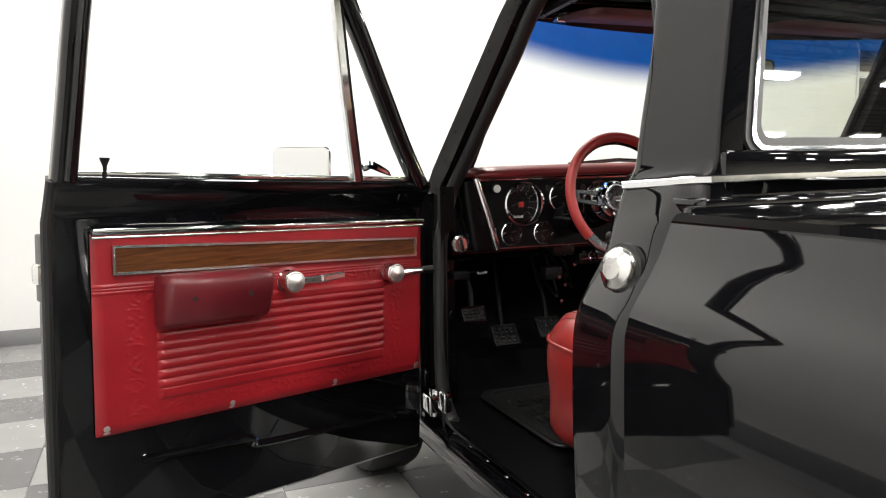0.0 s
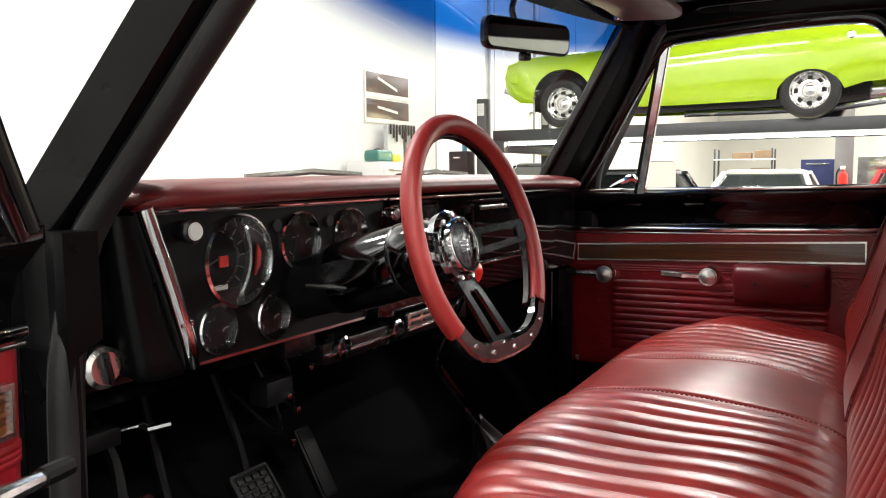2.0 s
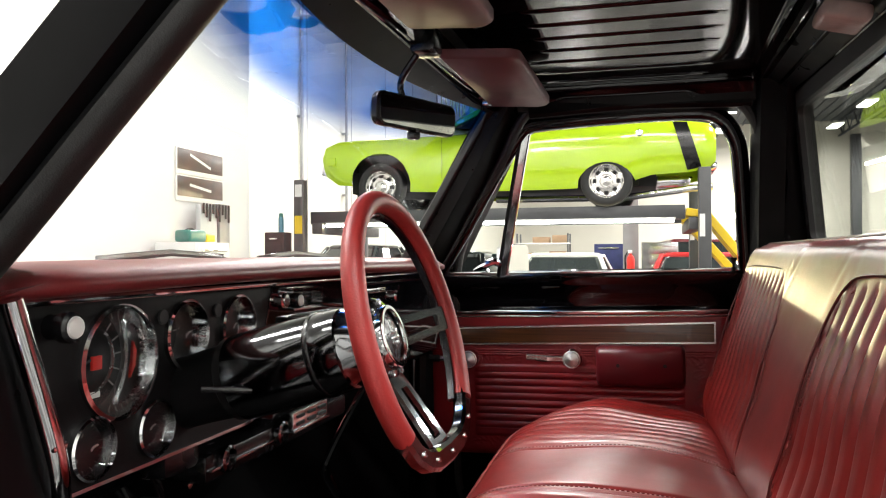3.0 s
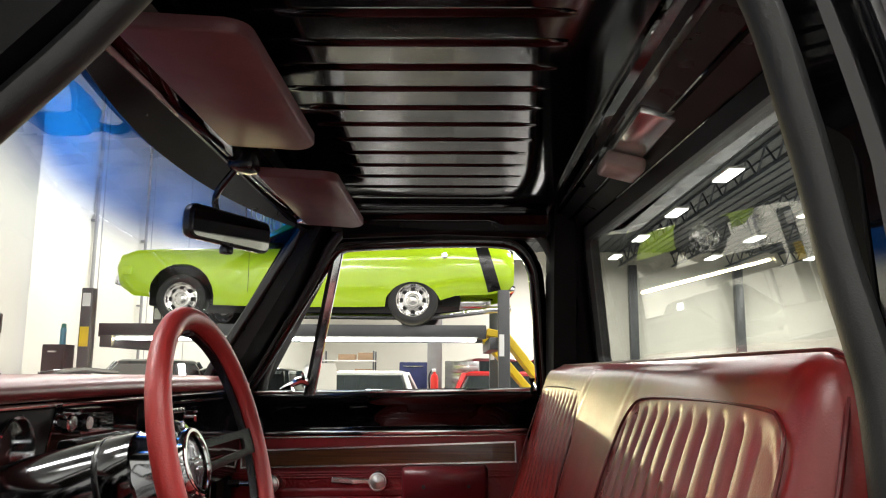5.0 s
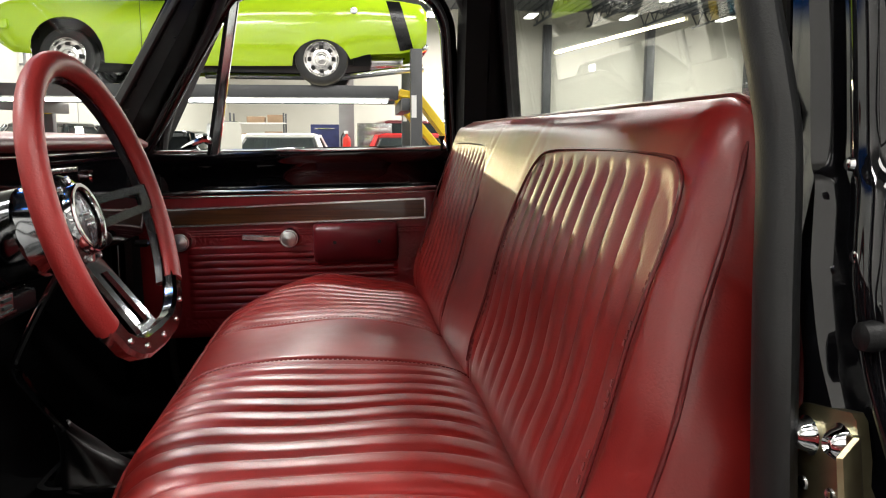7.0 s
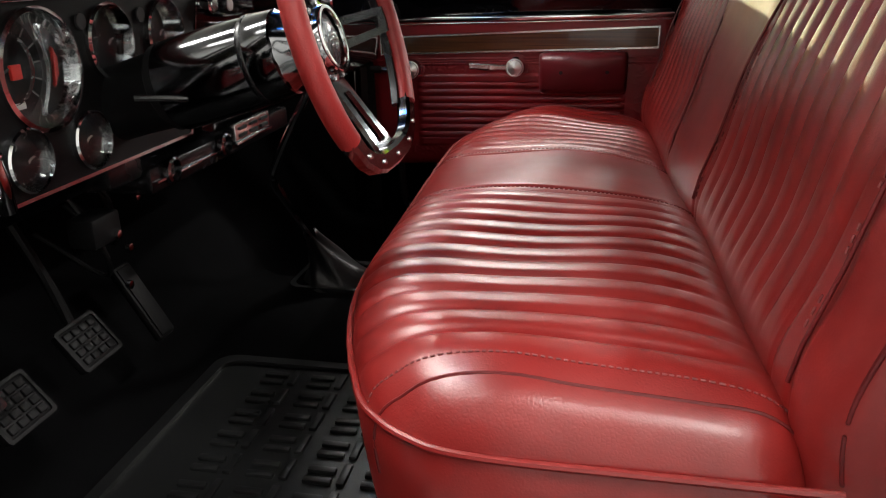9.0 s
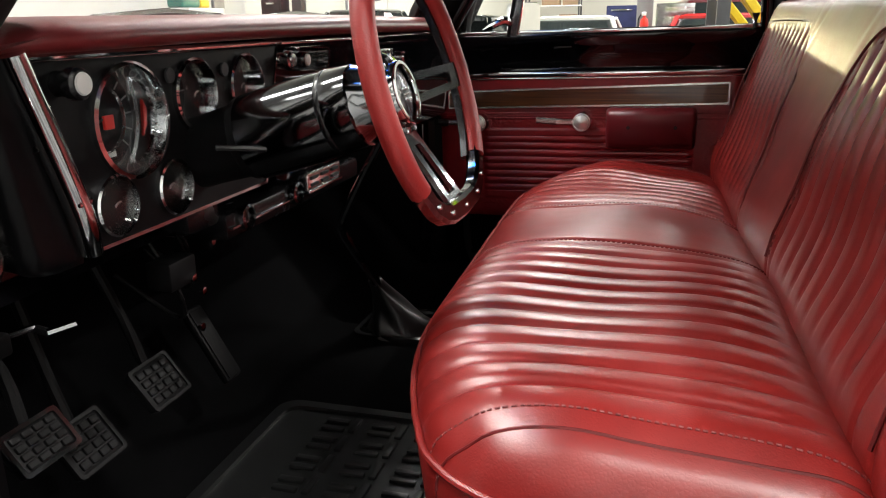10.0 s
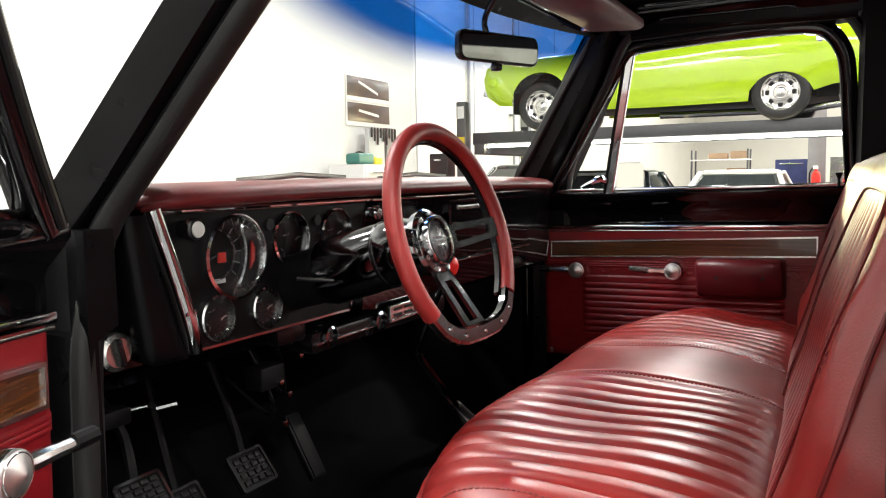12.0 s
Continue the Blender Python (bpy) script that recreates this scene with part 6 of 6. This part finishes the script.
def flank(s, y, b):
    """A point 4 mm off the coupe's side at y, at the share b of the body's height."""
    for p, q in zip(ST, ST[1:]):
        if p[0] >= y >= q[0]:
            f = (p[0] - y) / (p[0] - q[0])
            zb, zt, w = (p[k] + (q[k] - p[k]) * f for k in (1, 2, 3))
            break
    prof = [(0.90, 0.0), (0.965, 0.14), (0.985, 0.30), (1.0, 0.50), (0.995, 0.62), (0.985, 0.72), (0.955, 0.86), (0.90, 0.95)]
    for (a0, b0), (a1, b1) in zip(prof, prof[1:]):
        if b0 <= b <= b1:
            return (s * (w * (a0 + (a1 - a0) * (b - b0) / (b1 - b0)) + 0.005), y, zb + (zt - zb) * b)


for s in (-1, 1):
    bm = sheet(lambda u, v: flank(s, -0.82 - 0.15 * u - 0.15 * (1 - v), 0.04 + 0.90 * v), 6, 14, 0.003)
    part("tail_stripe", bm, BLACK_TRIM, lime, "black tail stripe")
    part("side_marker", box(s * 0.872 - 0.02, s * 0.872 + 0.02, 3.12, 3.24, Z + 0.56, Z + 0.66, 0.012), LIME, lime)
part("fuel_flap", lathe([(0.038, 0), (0.038, 0.006), (0.03, 0.009), (0, 0.009)], pose(-0.885, -0.47, Z + 0.80) @ Matrix.Rotation(radians(-90), 4, "Y"), 20), CHROME, lime)
part("exhaust", tube([(-0.5, 1.2, Z + 0.13), (-0.5, -0.3, Z + 0.12), (-0.55, -1.0, Z + 0.20), (-0.55, -1.25, Z + 0.22)], 0.04, 10), ALLOY, lime)
part("fuel_tank", box(-0.5, 0.4, -1.02, -0.62, Z + 0.24, Z + 0.36, 0.04), ALLOY, lime)

# ---- four-post lift ----
lift = thing("car_lift", "dark grey four-post car lift with yellow ramps and a lit runway", "car lift")
for x in (7.26, 9.35):
    for y in (3.56, -1.14):
        p = part("post", box(x - 0.065, x + 0.065, y - 0.065, y + 0.065, 0.0, 2.16, 0.012), STEELGREY, lift)
        part("foot_plate", box(x - 0.16, x + 0.16, y - 0.16, y + 0.16, -0.006, 0.02, 0.004), STEELGREY, p)
        if y > 0:
            part("warning_label", box(x - 0.067, x - 0.065, y - 0.05, y + 0.05, 1.50, 1.72), YELLOW, p, "yellow warning label")
            part("notice", box(x - 0.0675, x - 0.065, y - 0.045, y + 0.045, 1.95, 2.10), POSTERPAPER, p)
        else:
            part("notice", box(x - 0.069, x - 0.065, y + 0.0, y + 0.055, 1.42, 1.66), POSTERPAPER, p, "white paper notice")
for x in (7.66, 8.80):
    r = part("runway", box(x - 0.24, x + 0.24, -0.95, 3.50, 1.635, 1.755, 0.008), STEELGREY, lift)
    part("runway_lip", box(x - 0.25, x - 0.235, -0.95, 3.50, 1.62, 1.775, 0.003), STEELGREY, r)
    for k in range(2):
        a = x - 0.13 + 0.26 * k
        part("ramp", sweep([(a, -0.96, 1.70), (a, -1.18, 1.66 if x < 8 else 1.46), (a, -1.66, 1.04 if x < 8 else 0.90)], rect(0.10, 0.045, 0.008), up=(0, 0.6, 0.8)), YELLOW, lift, "yellow drop-down ramp")
for y in (3.36, -1.05):
    part("crossbeam", box(7.30, 9.32, y - 0.07, y + 0.07, 1.50, 1.635, 0.01), STEELGREY, lift)
part("light_bar", box(7.395, 7.425, -0.85, 3.30, 1.615, 1.640, 0.004), WHITEPAINT, lift)
part("led_tube", tube([(7.40, -0.83, 1.600), (7.40, 3.28, 1.600)], 0.016, 8), TUBE, lift, "bright LED tube under the runway")
part("drip_tray", box(7.92, 8.55, 0.3, 2.7, 1.755, 1.80, 0.01), SILVER, lift)
for y in (0.9, 2.1):
    part("tray_rail", box(7.5, 8.9, y, y + 0.05, 1.755, 1.785, 0.004), STEEL, lift)

# ---- parked cars under and beyond the lift ----
PK = [(2.25, 0.40, 0.62, 0.80), (2.18, 0.30, 0.72, 0.86), (1.9, 0.24, 0.80, 0.89), (0.8, 0.20, 0.84, 0.90), (-0.5, 0.20, 0.85, 0.90), (-1.7, 0.24, 0.84, 0.88), (-2.15, 0.34, 0.78, 0.84), (-2.2, 0.44, 0.70, 0.80)]
AR = [(1.42, 0.33, 0.38), (-1.30, 0.33, 0.38)]
CAB = (0.75, 0.15, -0.75, -1.25, 0.43)
QUARTER = Matrix.Rotation(radians(90), 4, "Z")
car("sedan_car", "white vintage sedan parked beyond the lift", pose(11.75, 0.83, 0) @ QUARTER, PK, AR, WHITEPAINT, 0.0, CAB, "parked cars")
car("hatchback_car", "red vintage car parked beyond the lift", pose(11.9, -1.35, 0) @ QUARTER, PK, AR, REDPAINT, 0.0, CAB, "parked cars")
car("fastback_car", "dark green vintage car parked under the lift", pose(8.9, 2.2, 0, 0, 0, 90), PK, AR, DARKPAINT, 0.0, (0.75, 0.15, -0.75, -1.25, 0.44), "parked cars")
car("muscle_car", "black vintage car parked beyond the lift", pose(13.2, 5.2, 0, 0, 0, 78), PK, AR, DARKPAINT, 0.0, (0.75, 0.15, -0.75, -1.25, 0.62), "parked cars")
car("van_car", "dark red vintage car with silver trim far back in the hall", pose(17.2, -1.2, 0, 0, 0, 10), PK, AR, shader("maroon_car_paint", (0.10, 0.012, 0.015), 0.2, coat=0.7, vary=0.1), 0.0, (0.75, 0.25, -1.3, -1.7, 0.75), "parked cars")

# ---- goods along the far side ----
def cabinet(name, label, m, w, d, h, material, rows, category="cabinet"):
    t = thing(name, label, category, m)
    part("carcass", box(-w / 2, w / 2, -d / 2, d / 2, 0.0, h, 0.01), material, t)
    for k in range(rows):
        z0 = 0.06 + (h - 0.1) * k / rows
        dr = part("drawer", box(-w / 2 + 0.02, w / 2 - 0.02, -d / 2 - 0.012, -d / 2, z0, z0 + (h - 0.1) / rows - 0.015, 0.004), material, t)
        part("handle", box(-w / 2 + 0.08, w / 2 - 0.08, -d / 2 - 0.03, -d / 2 - 0.010, z0 + (h - 0.1) / rows - 0.05, z0 + (h - 0.1) / rows - 0.03, 0.004), CHROME, dr)
    return t


cabinet("tool_chest", "silver rolling tool chest beside the column", pose(14.6, -0.75, 0, 0, 0, -90), 0.70, 0.5, 1.48, SILVER, 7)
cabinet("storage_locker", "blue fabric-covered storage locker", pose(14.2, 0.22, 0, 0, 0, -90), 0.55, 0.5, 1.45, BLUE, 3)
shelf = thing("storage_shelf", "steel shelf with brown cardboard boxes", "shelf", pose(17.0, 1.9, 0))
for y in (-0.6, 0.6):
    for x in (-0.25, 0.25):
        part("upright", box(x - 0.02, x + 0.02, y - 0.02, y + 0.02, 0, 1.75, 0.003), STEELGREY, shelf)
for z in (0.4, 1.0, 1.5):
    part("board", box(-0.28, 0.28, -0.63, 0.63, z, z + 0.03, 0.004), WHITEPAINT, shelf)
for y, z, w, h in ((-0.4, 1.53, 0.36, 0.18), (0.05, 1.53, 0.40, 0.14), (-0.35, 1.03, 0.4, 0.3), (0.2, 1.03, 0.35, 0.26)):
    tagged(finish("cardboard_box", box(16.85, 17.15, 1.9 + y - w / 2, 1.9 + y + w / 2, z, z + h, 0.006), BOXBROWN), "brown cardboard box stacked on the steel shelf", "box", "shelf boxes")
ext = thing("fire_extinguisher", "red fire extinguisher with a white top on the column", "extinguisher", pose(13.19, -0.22, 0.78))
part("bottle", lathe([(0.0, 0.0), (0.07, 0.005), (0.075, 0.03), (0.075, 0.36), (0.06, 0.42), (0.025, 0.45), (0.025, 0.48)], None, 20), EXTRED, ext)
part("valve", box(-0.03, 0.03, -0.03, 0.05, 0.48, 0.54, 0.008), POSTERPAPER, ext)
part("hose", tube(smooth_path([(0.0, 0.05, 0.51), (-0.02, 0.10, 0.40), (-0.03, 0.09, 0.15)], 5), 0.012, 8), RUBBER, ext)
part("bracket", box(0.05, 0.075, -0.05, 0.05, 0.18, 0.24, 0.004), STEELGREY, ext)

# ---- booth wall: pictures, stand, trolley ----
def picture(z0, z1, tilt, streak):
    t = thing("wall_poster", "dark photographic poster with a white border on the white wall", "poster", pose(6.0, BOOTH_Y - 0.008, (z0 + z1) / 2, 0, tilt, 0), "wall posters")
    w, h = 0.43, (z1 - z0) / 2
    part("paper", box(-w - 0.02, w + 0.02, -0.006, 0.006, -h - 0.05, h + 0.01, 0.001), POSTERPAPER, t)
    part("print", box(-w, w, -0.009, -0.006, -h, h, 0.001), POSTERDARK, t, "dark photographic print")
    part("streak", box(-w * 0.5, w * 0.45, -0.011, -0.009, -0.014, 0.014, 0.0, pose(0, 0, 0.0, 0, streak, 0)), POSTERPAPER, t)


picture(2.14, 2.36, 0, 16)
picture(1.86, 2.07, 0, 6)
st = thing("display_stand", "grey hanging strip display against the white wall", "stand", pose(6.05, BOOTH_Y - 0.14, 0))
part("board", box(-0.30, 0.02, -0.03, 0.03, 0.02, 1.78, 0.006), shader("pale_grey_board", (0.45, 0.47, 0.48), 0.5, vary=0.1), st)
part("post", box(0.06, 0.26, -0.04, 0.04, 0.02, 1.80, 0.006), GREYBASE, st)
part("base", box(-0.34, 0.32, -0.13, 0.10, 0.0, 0.03, 0.006), STEELGREY, st)
for k in range(9):
    part("strip", box(-0.28 + 0.062 * k, -0.25 + 0.062 * k, -0.05, -0.041, 1.68 - 0.04 * (k % 3), 1.79, 0.001), UNDER, st)
cabinet("tool_trolley", "white tool trolley against the booth wall", pose(5.42, 3.85, 0), 0.62, 0.45, 1.365, WALLPAINT, 5, "trolley")
bag = thing("work_bag", "teal and yellow work bag on the trolley", "bag", pose(5.34, 3.82, 1.367))
part("body", box(-0.16, 0.14, -0.09, 0.09, 0.0, 0.12, 0.03, seg=3), TEAL, bag)
part("pouch", box(0.15, 0.32, -0.08, 0.08, 0.0, 0.085, 0.025, seg=3), YELLOW, bag)
part("strap", tube(smooth_path([(-0.12, 0, 0.11), (-0.02, 0, 0.135), (0.10, 0, 0.11)], 5), 0.01, 6), RUBBER, bag)
cabinet("pump_unit", "black lift pump unit beside the front post", pose(7.25, 3.86, 0, 0, 0, -90), 0.26, 0.22, 1.52, UNDER, 2, "pump")
can = thing("spray_can", "blue spray can standing on the pump unit", "can", pose(7.25, 3.82, 1.521))
part("tin", lathe([(0.0, 0.0), (0.032, 0.0), (0.033, 0.01), (0.033, 0.17), (0.025, 0.19)], None, 18), shader("blue_label", (0.05, 0.25, 0.35), 0.4, vary=0.3), can)
part("cap", lathe([(0.026, 0.185), (0.026, 0.225), (0.02, 0.235), (0, 0.235)], None, 18), TEAL, can)
bn = thing("banner_sign", "dark banner with yellow lettering hung above the lift", "sign", pose(9.1, 1.9, 3.02))
part("cloth", box(-1.55, 1.55, -0.01, 0.01, 0.0, 0.40, 0.004), POSTERDARK, bn)
fc = bpy.data.curves.new("lettering", "FONT")
fc.body, fc.size, fc.extrude = "POWER", 0.38, 0.004
fc.materials.append(YELLOW)
lo = new("lettering", fc)
lo.parent = bn
lo.matrix_basis = pose(-1.42, -0.016, 0.07, 90, 0, 0)
part("unread_word", box(0.14, 1.42, -0.014, -0.010, 0.08, 0.33), YELLOW, bn)
for x in (-1.4, 1.4):
    part("wire", tube([(x, 0, 0.40), (x, 0, TOP - 3.02 - 0.001)], 0.004, 6), STEELGREY, bn)

# ---- floor tiles: pieces last ----
PITCH = 0.46
tile_meshes = []
for k, material in enumerate((TILE_W, TILE_G)):
    b = box(0.0, PITCH - 0.003, 0.0, PITCH - 0.003, -0.008, 0.0, 0.0015, seg=1)
    me = bpy.data.meshes.new("tile")
    b.to_mesh(me)
    b.free()
    me.materials.append(material)
    tile_meshes.append(me)
tiles = tagged(finish("tiled_floor", box(X0, 7.4, -4.14, BOOTH_Y, -0.0058, -0.0050), GREYBASE), "grey and white checkered tiles round the truck", "floor", kind="structure")
for i in range(12):
    for j in range(18):
        ob = new("tile", tile_meshes[(i + j) % 2])
        ob.parent = tiles
        ob.location = (X0 + 0.13 + i * PITCH, BOOTH_Y - 0.13 - (j + 1) * PITCH, 0.0)
far = [bmesh.new(), bmesh.new()]
for i in range(12, 22):
    for j in range(18):
        x, y = X0 + 0.13 + i * PITCH, BOOTH_Y - 0.13 - (j + 1) * PITCH
        q = far[(i + j) % 2]
        q.faces.new([q.verts.new(p) for p in ((x, y, 0), (x + PITCH - 0.003, y, 0), (x + PITCH - 0.003, y + PITCH - 0.003, 0), (x, y + PITCH - 0.003, 0))])
for q, material in zip(far, (TILE_W, TILE_G)):
    tagged(finish("tile_field", q, material, tiles), kind="stuff")
